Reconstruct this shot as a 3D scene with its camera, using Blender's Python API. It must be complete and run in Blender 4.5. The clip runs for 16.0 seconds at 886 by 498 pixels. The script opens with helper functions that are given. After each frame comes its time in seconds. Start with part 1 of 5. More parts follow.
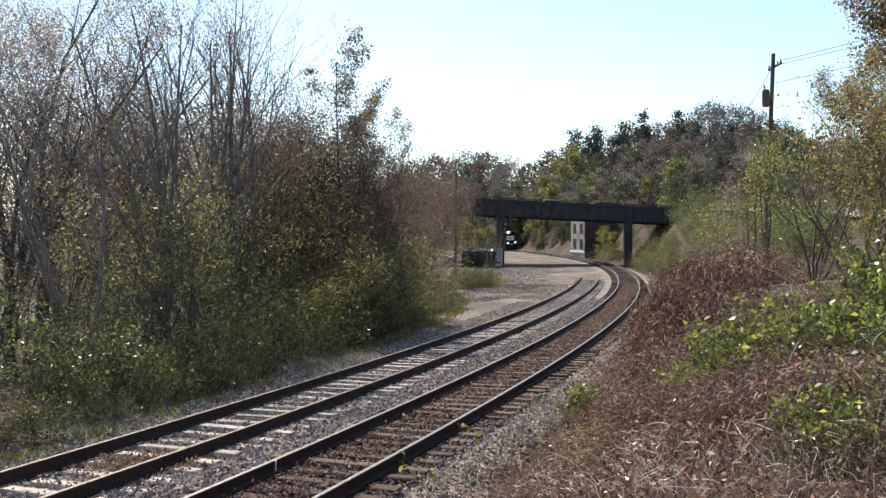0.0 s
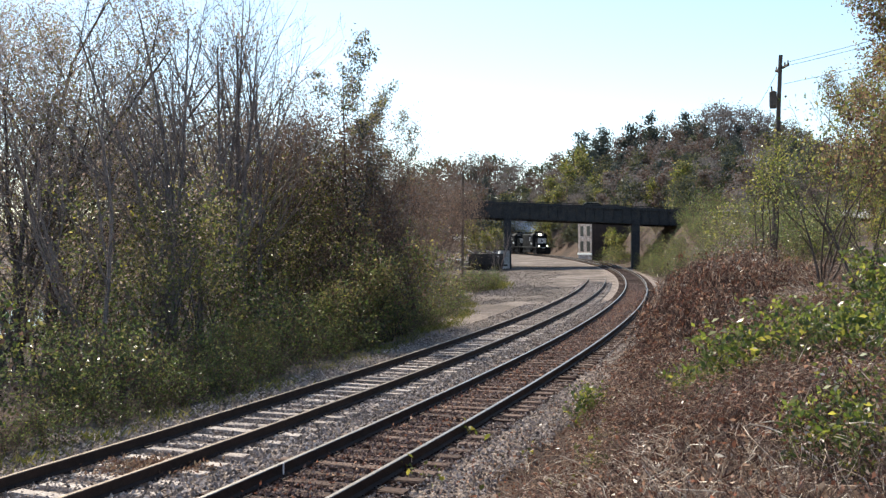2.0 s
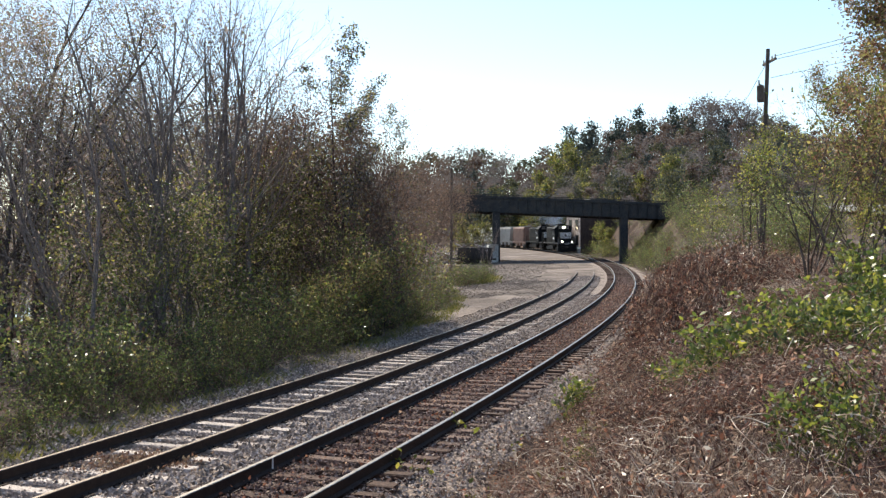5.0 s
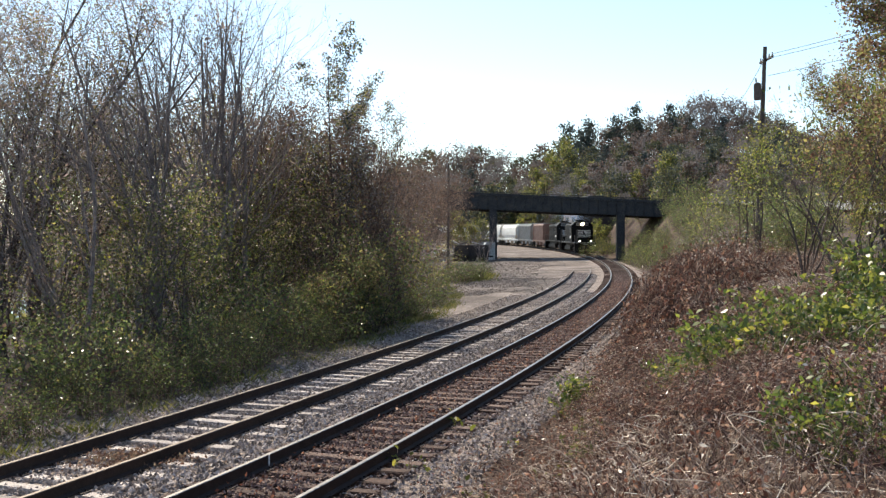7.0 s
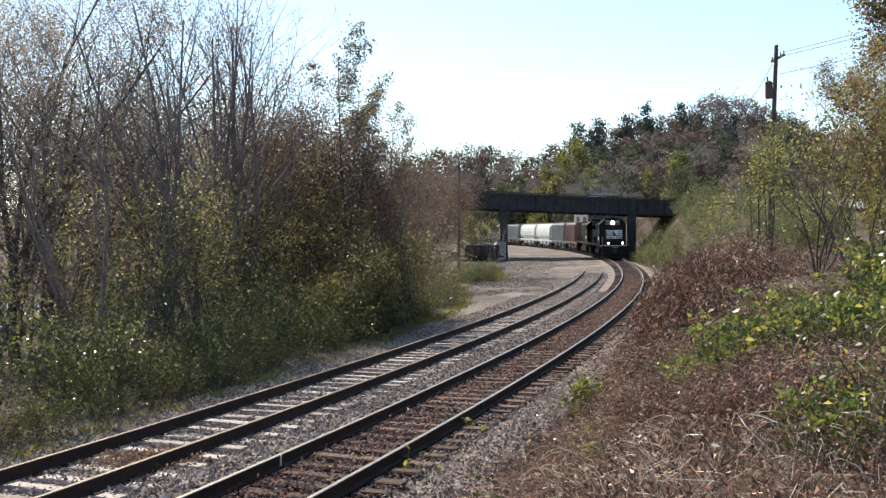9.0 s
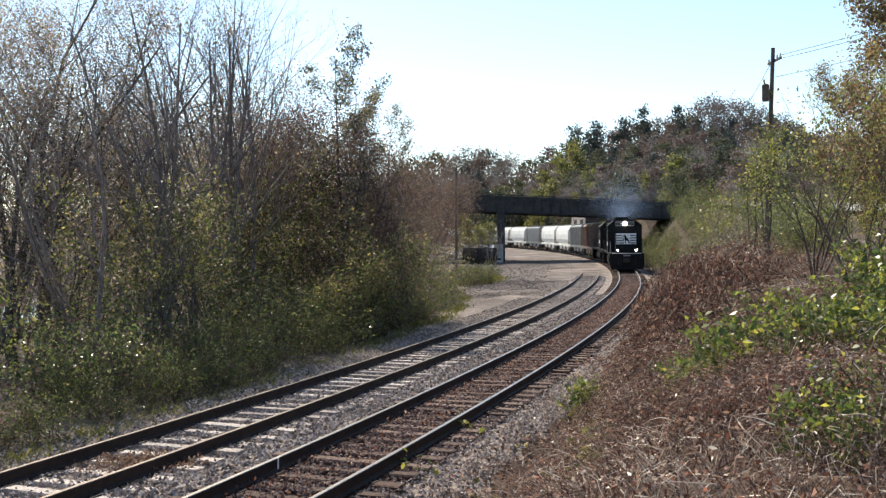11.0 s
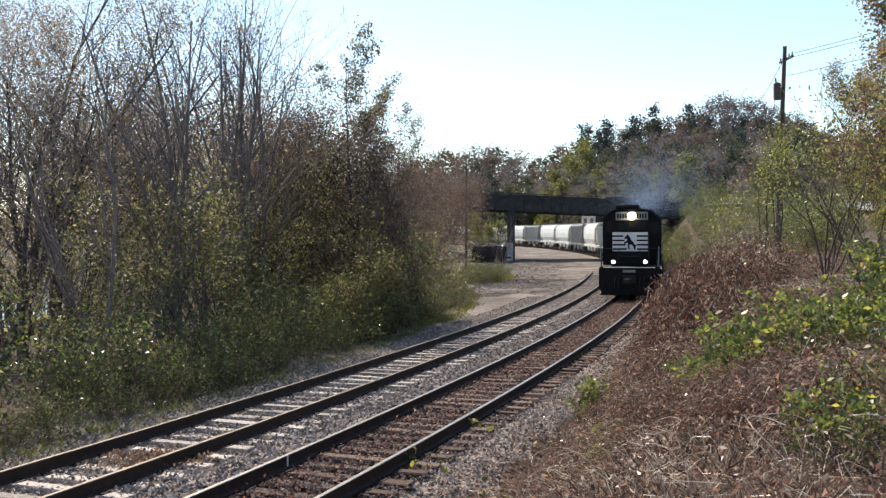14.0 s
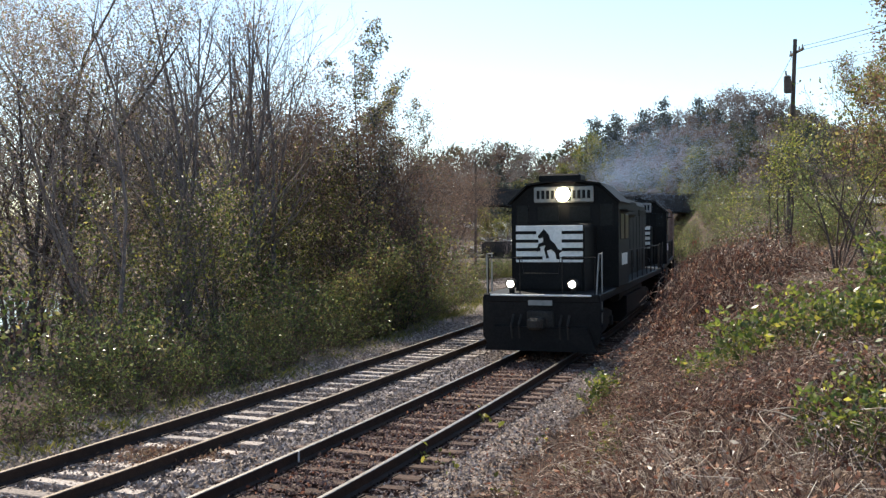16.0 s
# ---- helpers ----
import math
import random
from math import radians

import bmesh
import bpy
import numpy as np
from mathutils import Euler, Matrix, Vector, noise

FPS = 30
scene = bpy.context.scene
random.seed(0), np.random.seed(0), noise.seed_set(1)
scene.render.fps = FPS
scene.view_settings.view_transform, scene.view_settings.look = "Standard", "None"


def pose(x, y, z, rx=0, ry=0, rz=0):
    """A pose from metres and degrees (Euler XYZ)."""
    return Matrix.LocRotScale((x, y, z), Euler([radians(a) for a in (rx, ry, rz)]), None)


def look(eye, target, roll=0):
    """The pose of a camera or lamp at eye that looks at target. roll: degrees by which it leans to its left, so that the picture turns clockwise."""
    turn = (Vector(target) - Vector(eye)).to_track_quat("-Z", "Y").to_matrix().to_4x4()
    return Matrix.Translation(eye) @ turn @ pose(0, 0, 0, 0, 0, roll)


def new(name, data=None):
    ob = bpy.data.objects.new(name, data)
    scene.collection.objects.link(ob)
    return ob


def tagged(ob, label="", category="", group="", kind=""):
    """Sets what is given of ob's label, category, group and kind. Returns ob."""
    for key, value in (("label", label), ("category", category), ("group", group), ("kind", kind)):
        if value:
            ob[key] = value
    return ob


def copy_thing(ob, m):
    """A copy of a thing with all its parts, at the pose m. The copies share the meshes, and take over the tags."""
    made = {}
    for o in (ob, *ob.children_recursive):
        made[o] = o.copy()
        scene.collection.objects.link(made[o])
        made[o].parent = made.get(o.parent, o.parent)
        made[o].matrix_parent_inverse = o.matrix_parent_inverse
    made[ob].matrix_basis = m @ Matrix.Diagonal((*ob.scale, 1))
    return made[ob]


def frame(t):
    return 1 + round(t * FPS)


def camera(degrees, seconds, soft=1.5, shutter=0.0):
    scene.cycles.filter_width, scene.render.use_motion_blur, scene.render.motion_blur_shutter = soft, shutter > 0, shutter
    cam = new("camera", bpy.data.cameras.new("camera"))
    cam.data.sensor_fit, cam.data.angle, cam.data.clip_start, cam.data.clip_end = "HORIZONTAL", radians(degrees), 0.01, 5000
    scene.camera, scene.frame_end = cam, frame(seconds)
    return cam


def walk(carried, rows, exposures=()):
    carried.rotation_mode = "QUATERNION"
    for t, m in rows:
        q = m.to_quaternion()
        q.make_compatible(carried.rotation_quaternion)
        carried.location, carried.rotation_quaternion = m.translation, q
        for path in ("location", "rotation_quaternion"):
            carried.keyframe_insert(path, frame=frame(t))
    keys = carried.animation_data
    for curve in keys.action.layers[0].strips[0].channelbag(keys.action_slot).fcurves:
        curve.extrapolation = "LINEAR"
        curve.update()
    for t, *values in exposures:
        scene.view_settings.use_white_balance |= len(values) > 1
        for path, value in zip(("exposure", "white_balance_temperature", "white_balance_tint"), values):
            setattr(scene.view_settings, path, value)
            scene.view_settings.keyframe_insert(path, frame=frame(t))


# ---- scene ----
cam = camera(51.0, 16.0, soft=1.35)
EYE = (0.0, 0.0, 3.2)
# seconds, yaw, pitch, roll of the hand-held camera; its place stays
LOOKS = (
    (0.0, -0.000, -0.528, -0.000),
    (0.5, 0.018, -0.423, 0.174),
    (1.0, -0.032, -0.416, 0.198),
    (1.5, -0.031, -0.240, 0.330),
    (2.0, 0.433, -0.357, 0.161),
    (2.5, 0.666, -0.578, 0.314),
    (3.0, 0.675, -0.854, 0.312),
    (3.5, 0.369, -0.769, 0.197),
    (4.0, -0.028, -0.673, 0.162),
    (6.5, -0.367, -0.878, 0.271),
    (7.0, -0.454, -0.901, 0.165),
    (7.5, -0.204, -0.919, 0.172),
    (8.0, -0.098, -0.998, 0.168),
    (8.5, 0.136, -1.050, 0.199),
    (9.0, 0.204, -0.887, 0.364),
    (11.5, 0.032, -0.718, 0.393),
    (12.0, 0.324, -0.971, 0.615),
    (12.5, 0.630, -1.334, 0.607),
    (13.0, 0.660, -1.215, 0.435),
    (13.5, 0.726, -1.030, 0.285),
    (14.0, 0.645, -0.822, 0.236),
    (14.5, 0.667, -0.759, 0.318),
    (15.0, 0.845, -0.998, 0.422),
    (15.5, 1.057, -1.277, 0.551),
    (16.0, 1.232, -1.091, 0.544),
)
walk(cam, [(t, pose(*EYE, 90 + p, r, y)) for t, y, p, r in LOOKS], exposures=((0.0, 0.64, 6950, 6), (16.0, 0.64, 6950, 6)))

# ---- world and sun ----
SUN_AZ, SUN_EL = 24.0, 48.0          # degrees to the left of straight ahead, and up
world = bpy.data.worlds.new("sky")
scene.world = world
world.use_nodes = True
wn = world.node_tree.nodes
sky = wn.new("ShaderNodeTexSky")
sky.sky_type = "NISHITA"
sky.sun_disc = False
sky.sun_elevation = radians(SUN_EL)
sky.sun_rotation = radians(-SUN_AZ)
sky.air_density, sky.dust_density, sky.ozone_density = 1.0, 0.35, 2.8
wn["Background"].inputs["Strength"].default_value = 0.15
world.node_tree.links.new(sky.outputs[0], wn["Background"].inputs["Color"])
sun_data = bpy.data.lights.new("sun", "SUN")
sun_data.energy, sun_data.angle, sun_data.color = 5.0, radians(0.6), (1.0, 0.93, 0.82)
sun = new("sun", sun_data)
sun_way = Vector((-math.sin(radians(SUN_AZ)) * math.cos(radians(SUN_EL)), math.cos(radians(SUN_AZ)) * math.cos(radians(SUN_EL)), math.sin(radians(SUN_EL))))
sun.matrix_world = look(tuple(sun_way * 200), (0, 0, 0))


# ---- materials ----
def material(name, stops, scale=4.0, rough=0.8, metal=0.0, bump=0.3, fine=40.0, by="noise", through_light=0.0, spec=0.3, mottle=0.35):
    """A node material: stops of colour run over coarse noise (or over each island or object), a finer noise mottles them and gives relief."""
    m = bpy.data.materials.new(name)
    m.use_nodes = True
    nt = m.node_tree
    n, ln = nt.nodes, nt.links.new
    b = n["Principled BSDF"]
    geo = n.new("ShaderNodeNewGeometry")
    tc = n.new("ShaderNodeTexCoord")
    coarse = n.new("ShaderNodeTexNoise")
    coarse.inputs["Scale"].default_value, coarse.inputs["Detail"].default_value, coarse.inputs["Roughness"].default_value = scale, 6, 0.65
    fn = n.new("ShaderNodeTexNoise")
    fn.inputs["Scale"].default_value, fn.inputs["Detail"].default_value = fine, 3
    ln(tc.outputs["Object"], coarse.inputs["Vector"])
    ln(tc.outputs["Object"], fn.inputs["Vector"])
    ramp = n.new("ShaderNodeValToRGB")
    el = ramp.color_ramp.elements
    lo, hi = (0.32, 0.68) if by == "noise" else (0.0, 1.0)
    while len(el) < len(stops):
        el.new(0.5)
    for i, c in enumerate(stops):
        el[i].position = lo + (hi - lo) * i / max(1, len(stops) - 1)
        el[i].color = (*c, 1)
    if by == "island":
        ln(geo.outputs["Random Per Island"], ramp.inputs[0])
    elif by == "object":
        info = n.new("ShaderNodeObjectInfo")
        ln(info.outputs["Random"], ramp.inputs[0])
    else:
        ln(coarse.outputs[0], ramp.inputs[0])
    mul = n.new("ShaderNodeMix")
    mul.data_type, mul.blend_type = "RGBA", "MULTIPLY"
    mul.inputs[0].default_value = 1.0
    rng = n.new("ShaderNodeMapRange")
    rng.inputs["From Min"].default_value, rng.inputs["From Max"].default_value = 0.3, 0.7
    rng.inputs["To Min"].default_value, rng.inputs["To Max"].default_value = 1 - mottle, 1 + mottle
    ln(fn.outputs[0], rng.inputs[0])
    ln(ramp.outputs[0], mul.inputs[6])
    ln(rng.outputs[0], mul.inputs[7])
    ln(mul.outputs[2], b.inputs["Base Color"])
    b.inputs["Roughness"].default_value, b.inputs["Metallic"].default_value = rough, metal
    b.inputs["Specular IOR Level"].default_value = spec
    if bump:
        bp = n.new("ShaderNodeBump")
        bp.inputs["Strength"].default_value, bp.inputs["Distance"].default_value = bump, 0.03
        ln(fn.outputs[0], bp.inputs["Height"])
        ln(bp.outputs[0], b.inputs["Normal"])
    if through_light:
        tr = n.new("ShaderNodeBsdfTranslucent")
        mx = n.new("ShaderNodeMixShader")
        mx.inputs[0].default_value = through_light
        ln(mul.outputs[2], tr.inputs["Color"])
        ln(b.outputs[0], mx.inputs[1])
        ln(tr.outputs[0], mx.inputs[2])
        ln(mx.outputs[0], n["Material Output"].inputs[0])
    return m


def glow(name, colour, strength):
    m = bpy.data.materials.new(name)
    m.use_nodes = True
    b = m.node_tree.nodes["Principled BSDF"]
    b.inputs["Base Color"].default_value = (*colour, 1)
    b.inputs["Emission Color"].default_value = (*colour, 1)
    b.inputs["Emission Strength"].default_value = strength
    return m


M_EARTH = material("earth", ((0.034, 0.020, 0.014), (0.060, 0.034, 0.024), (0.100, 0.062, 0.042)), 0.25, 0.95, bump=0.6, fine=9)
M_BALLAST = material("ballast", ((0.120, 0.090, 0.075), (0.205, 0.158, 0.136), (0.300, 0.240, 0.208)), 9.0, 0.9, bump=1.0, fine=22, mottle=0.6)
M_LOT = material("lot_gravel", ((0.050, 0.037, 0.031), (0.120, 0.092, 0.079), (0.250, 0.202, 0.178)), 0.22, 0.95, bump=0.7, fine=7, mottle=0.5)
M_STONE = material("stone", ((0.070, 0.052, 0.044), (0.205, 0.158, 0.134), (0.335, 0.265, 0.228), (0.540, 0.450, 0.395)), 5, 0.85, by="island", bump=0.3)
M_STONE_BROWN = material("brown_stone", ((0.055, 0.032, 0.025), (0.125, 0.070, 0.055), (0.185, 0.110, 0.088), (0.300, 0.215, 0.180)), 5, 0.85, by="island", bump=0.3)
M_TIE = material("tie_wood", ((0.050, 0.029, 0.022), (0.090, 0.053, 0.041), (0.150, 0.098, 0.078)), 3, 0.9, by="object", fine=30, bump=0.5, mottle=0.5)
M_TIE_OLD = material("old_tie_wood", ((0.198, 0.163, 0.145), (0.330, 0.277, 0.252), (0.462, 0.396, 0.359)), 3, 0.9, by="object", fine=30, bump=0.5, mottle=0.5)
M_RAIL = material("rail_rust", ((0.028, 0.018, 0.015), (0.05, 0.032, 0.025)), 6, 0.75, metal=0.2, fine=60)
M_RAILTOP = material("rail_polish", ((0.15, 0.135, 0.125), (0.24, 0.22, 0.21)), 8, 0.42, metal=0.9, fine=90, bump=0.05, mottle=0.1)
M_RAILTOP_OLD = material("rail_top_worn", ((0.09, 0.065, 0.05), (0.17, 0.14, 0.12)), 8, 0.5, metal=0.7, fine=90, bump=0.05, mottle=0.2)
M_BARK = material("bark", ((0.044, 0.033, 0.029), (0.083, 0.061, 0.054), (0.132, 0.099, 0.087)), 3, 0.9, bump=0.6, fine=25)
M_GREYBARK = material("grey_bark", ((0.110, 0.088, 0.084), (0.185, 0.152, 0.145), (0.270, 0.225, 0.212)), 3, 0.9, bump=0.5, fine=25)
M_STEEL = material("bridge_steel", ((0.022, 0.023, 0.026), (0.04, 0.04, 0.043), (0.06, 0.05, 0.045)), 1.2, 0.7, metal=0.2, fine=8)
M_CONCRETE = material("concrete", ((0.32, 0.30, 0.27), (0.46, 0.43, 0.39), (0.58, 0.55, 0.50)), 0.6, 0.9, bump=0.3, fine=9)
# pale plaster and dark brick paint in the tower's sunlit and shaded sides
M_LIT_PLASTER = material("lit_stained_plaster", ((0.20, 0.15, 0.13), (0.36, 0.29, 0.26), (0.50, 0.43, 0.39)), 1.1, 0.9, bump=0.3, fine=5, mottle=0.45)
M_SHADE_BRICK = material("shade_dark_brick", ((0.05, 0.035, 0.03), (0.085, 0.058, 0.048)), 1.5, 0.9, bump=0.3, fine=12)
M_BLACK = material("loco_black", ((0.006, 0.006, 0.007), (0.010, 0.0095, 0.010), (0.014, 0.013, 0.013)), 1.5, 0.62, fine=20, bump=0.05, spec=0.14)
M_DIRTY = material("truck_grime", ((0.02, 0.018, 0.016), (0.045, 0.038, 0.032)), 3, 0.8, fine=30)
M_WHITE = material("white_paint", ((0.66, 0.65, 0.62), (0.80, 0.79, 0.77)), 2, 0.45, fine=15, bump=0.05, mottle=0.1)
M_CREAM = material("pale_hopper_paint", ((0.60, 0.58, 0.53), (0.74, 0.72, 0.67), (0.82, 0.80, 0.76)), 0.7, 0.55, fine=6, bump=0.05, mottle=0.12)
M_GREYCAR = material("grey_hopper_paint", ((0.22, 0.22, 0.21), (0.32, 0.31, 0.30)), 0.7, 0.6, fine=6, bump=0.05, mottle=0.15)
M_BROWNCAR = material("brown_hopper_paint", ((0.21, 0.13, 0.105), (0.30, 0.20, 0.165)), 0.7, 0.65, fine=6, bump=0.05, mottle=0.2)
M_GLASS = material("cab_glass", ((0.006, 0.007, 0.008), (0.012, 0.013, 0.015)), 2, 0.3, fine=20, bump=0.0, spec=0.12)
M_LAMP = glow("lamp_glow", (1.0, 0.86, 0.62), 40.0)
M_DITCH = glow("ditch_lamp_glow", (1.0, 0.93, 0.80), 22.0)
M_WATER = material("river_water", ((0.03, 0.045, 0.05), (0.05, 0.06, 0.06)), 0.3, 0.12, fine=2.5, bump=0.25, spec=0.5)
M_ROAD = material("asphalt", ((0.05, 0.05, 0.05), (0.075, 0.073, 0.07)), 0.5, 0.9, fine=30)
M_WOODPOLE = material("pole_wood", ((0.07, 0.055, 0.045), (0.13, 0.10, 0.085)), 2, 0.9, fine=25)
L_RUST = material("leaf_rust", ((0.115, 0.066, 0.048), (0.185, 0.105, 0.076), (0.235, 0.150, 0.110), (0.200, 0.165, 0.120)), by="island", bump=0, rough=0.6, through_light=0.5, fine=3)
L_TAN = material("leaf_tan", ((0.353, 0.260, 0.229), (0.498, 0.380, 0.342), (0.380, 0.273, 0.215), (0.223, 0.140, 0.118)), by="island", bump=0, rough=0.45, through_light=0.66, fine=3)
L_OLIVE = material("leaf_olive", ((0.105, 0.115, 0.048), (0.175, 0.180, 0.070), (0.265, 0.230, 0.090), (0.400, 0.330, 0.115)), by="island", bump=0, rough=0.42, through_light=0.66, fine=3)
L_GREEN = material("leaf_green", ((0.062, 0.080, 0.036), (0.100, 0.132, 0.050), (0.150, 0.185, 0.068), (0.215, 0.235, 0.090)), by="island", bump=0, rough=0.32, through_light=0.66, fine=3, spec=0.5)
L_LIME = material("leaf_lime", ((0.07, 0.095, 0.02), (0.13, 0.16, 0.03), (0.24, 0.25, 0.05), (0.40, 0.35, 0.07)), by="island", bump=0, rough=0.35, through_light=0.66, fine=3, spec=0.5)
# blue-grey tint puts the far hill's haze into the evergreen colour
L_DARK = material("leaf_evergreen", ((0.040, 0.052, 0.048), (0.062, 0.078, 0.070), (0.090, 0.104, 0.090)), by="island", bump=0, rough=0.6, through_light=0.25, fine=3)
L_GREY = material("leaf_grey_twigs", ((0.24, 0.215, 0.21), (0.33, 0.30, 0.30), (0.29, 0.22, 0.18)), by="island", bump=0, rough=0.8, through_light=0.55, fine=3)
L_TWIG = material("twig_mass", ((0.29, 0.26, 0.245), (0.40, 0.365, 0.345), (0.32, 0.265, 0.235)), by="island", bump=0, rough=0.8, through_light=0.55, fine=3)
# wide stops: pale ends paint the brush's highlights, dark ends its shadowed gaps
L_DRY = material("dry_stem", ((0.036, 0.020, 0.018), (0.075, 0.040, 0.034), (0.170, 0.095, 0.075), (0.520, 0.390, 0.310)), by="island", bump=0, rough=0.7, through_light=0.25, fine=3)
L_DEAD = material("dead_leaf", ((0.070, 0.030, 0.022), (0.165, 0.068, 0.046), (0.310, 0.140, 0.092), (0.560, 0.370, 0.260)), by="island", bump=0, rough=0.55, through_light=0.48, fine=3)
L_VINE = material("leaf_vine", ((0.030, 0.048, 0.016), (0.060, 0.095, 0.022), (0.120, 0.165, 0.032), (0.300, 0.310, 0.060)), by="island", bump=0, rough=0.36, through_light=0.5, fine=3, spec=0.6)
# greyed copies of the leaf colours, with the hill's haze painted in
L_FAR_RUST = material("far_leaf_rust", ((0.085, 0.060, 0.052), (0.135, 0.080, 0.062), (0.175, 0.120, 0.095), (0.150, 0.125, 0.105)), by="island", bump=0, rough=0.7, through_light=0.4, fine=3)
L_FAR_OLIVE = material("far_leaf_olive", ((0.060, 0.068, 0.042), (0.095, 0.100, 0.052), (0.165, 0.150, 0.070)), by="island", bump=0, rough=0.7, through_light=0.4, fine=3)
L_FAR_TWIG = material("far_twigs", ((0.15, 0.13, 0.13), (0.21, 0.19, 0.19), (0.20, 0.16, 0.145)), by="island", bump=0, rough=0.8, through_light=0.4, fine=3)
L_GRASS = material("weed_grass", ((0.070, 0.084, 0.021), (0.126, 0.140, 0.035), (0.210, 0.196, 0.056), (0.308, 0.252, 0.098)), by="island", bump=0, rough=0.6, through_light=0.4, fine=3)


# ---- mesh tools ----
def mesh_of(name, verts, faces, mat, smooth=False):
    me = bpy.data.meshes.new(name)
    me.from_pydata([tuple(v) for v in verts], [], [tuple(f) for f in faces])
    for m in (mat if isinstance(mat, (list, tuple)) else [mat]):
        me.materials.append(m)
    if smooth:
        me.polygons.foreach_set("use_smooth", [True] * len(me.polygons))
    me.update()
    return me


def quads_mesh(name, verts, mat, per=4):
    """A mesh of separate faces: verts come in runs of per."""
    verts = np.asarray(verts, dtype=np.float32).reshape(-1, 3)
    n = len(verts) // per
    me = bpy.data.meshes.new(name)
    me.vertices.add(n * per)
    me.vertices.foreach_set("co", verts[: n * per].ravel())
    me.loops.add(n * per)
    me.loops.foreach_set("vertex_index", np.arange(n * per, dtype=np.int32))
    me.polygons.add(n)
    me.polygons.foreach_set("loop_start", np.arange(0, n * per, per, dtype=np.int32))
    me.materials.append(mat)
    me.update(calc_edges=True)
    return me


def bm_box(bm, c, size, bevel=0.0, rot=None, mi=0):
    """Adds a box, bevelled where bevel is given."""
    m = Matrix.Translation(c) @ (rot or Matrix()) @ Matrix.Diagonal((*size, 1))
    r = bmesh.ops.create_cube(bm, size=1, matrix=m)
    fs = {f for v in r["verts"] for f in v.link_faces}
    if bevel:
        es = list({e for v in r["verts"] for e in v.link_edges})
        out = bmesh.ops.bevel(bm, geom=es, offset=bevel, segments=1, affect="EDGES", clamp_overlap=True)
        fs = {f for f in fs if f.is_valid} | set(out["faces"])
    for f in fs:
        f.material_index = mi


def bm_tube(bm, pts, r, sides=6, mi=0):
    """Adds a round bar along the points; r is one radius or one a point."""
    rings = []
    pts = [Vector(p) for p in pts]
    for i, p in enumerate(pts):
        d = (pts[min(i + 1, len(pts) - 1)] - pts[max(i - 1, 0)]).normalized()
        a = d.cross(Vector((0.31, 0.17, 0.93))).normalized()
        b = d.cross(a)
        rad = r[i] if isinstance(r, (list, tuple)) else r
        rings.append([bm.verts.new(p + rad * (math.cos(2 * math.pi * k / sides) * a + math.sin(2 * math.pi * k / sides) * b)) for k in range(sides)])
    for q, w in zip(rings, rings[1:]):
        for k in range(sides):
            bm.faces.new((q[k], q[(k + 1) % sides], w[(k + 1) % sides], w[k])).material_index = mi
    bm.faces.new(rings[0][::-1]).material_index = mi
    bm.faces.new(rings[-1]).material_index = mi


def bm_prism(bm, outline, x0, x1, axis="x", mi=0):
    """Adds a prism: outline pairs in the plane across the axis, pushed from x0 to x1."""
    def at(u, v, w):
        return {"x": (w, u, v), "y": (u, w, v), "z": (u, v, w)}[axis]
    a = [bm.verts.new(at(u, v, x0)) for u, v in outline]
    b = [bm.verts.new(at(u, v, x1)) for u, v in outline]
    n = len(outline)
    fs = [bm.faces.new(a), bm.faces.new(b[::-1])] + [bm.faces.new((a[i], b[i], b[(i + 1) % n], a[(i + 1) % n])) for i in range(n)]
    for f in fs:
        f.material_index = mi


def part(name, bm, mat, parent, label=""):
    """Links a bmesh as one mesh object under a thing or a part (or at top level)."""
    bmesh.ops.recalc_face_normals(bm, faces=bm.faces)
    me = bpy.data.meshes.new(name)
    bm.to_mesh(me)
    bm.free()
    for m in (mat if isinstance(mat, (list, tuple)) else [mat]):
        me.materials.append(m)
    ob = new(name, me)
    ob.parent = parent
    return tagged(ob, label=label)


def box_part(name, c, size, mat, parent, bevel=0.0, label="", rot=None):
    bm = bmesh.new()
    bm_box(bm, c, size, bevel, rot)
    return part(name, bm, mat, parent, label)


# ---- the line of the track ----
S0, S1, DS = -60.0, 560.0, 0.5
SS = np.arange(S0, S1 + DS, DS)
sc = np.clip(SS, 0, 280)
HD = 0.3711 - (0.003045 * sc - 0.5 * 0.1039e-4 * sc ** 2 + 0.014e-6 * sc ** 3) - np.where(SS > 280, (SS - 280) * 0.0033, 0) - np.where(SS < 0, SS * 0.003, 0)
mid = 0.5 * (HD[1:] + HD[:-1])
TX = np.concatenate([[0], np.cumsum(np.sin(mid)) * DS])
TY = np.concatenate([[0], np.cumsum(np.cos(mid)) * DS])
i0 = int(round(-S0 / DS))
TX += -3.7601 - TX[i0]
TY += 8.0 - TY[i0]
TZ = 0.0059 * np.clip(SS - 60, 0, 220)
SIDING = -3.18


def on_track(s, o=0.0, z=0.0):
    """The place s metres along the main track and o metres to its right, z above its rail tops."""
    h = np.interp(s, SS, HD)
    return np.array((np.interp(s, SS, TX) + o * np.cos(h), np.interp(s, SS, TY) - o * np.sin(h), np.interp(s, SS, TZ) + z))


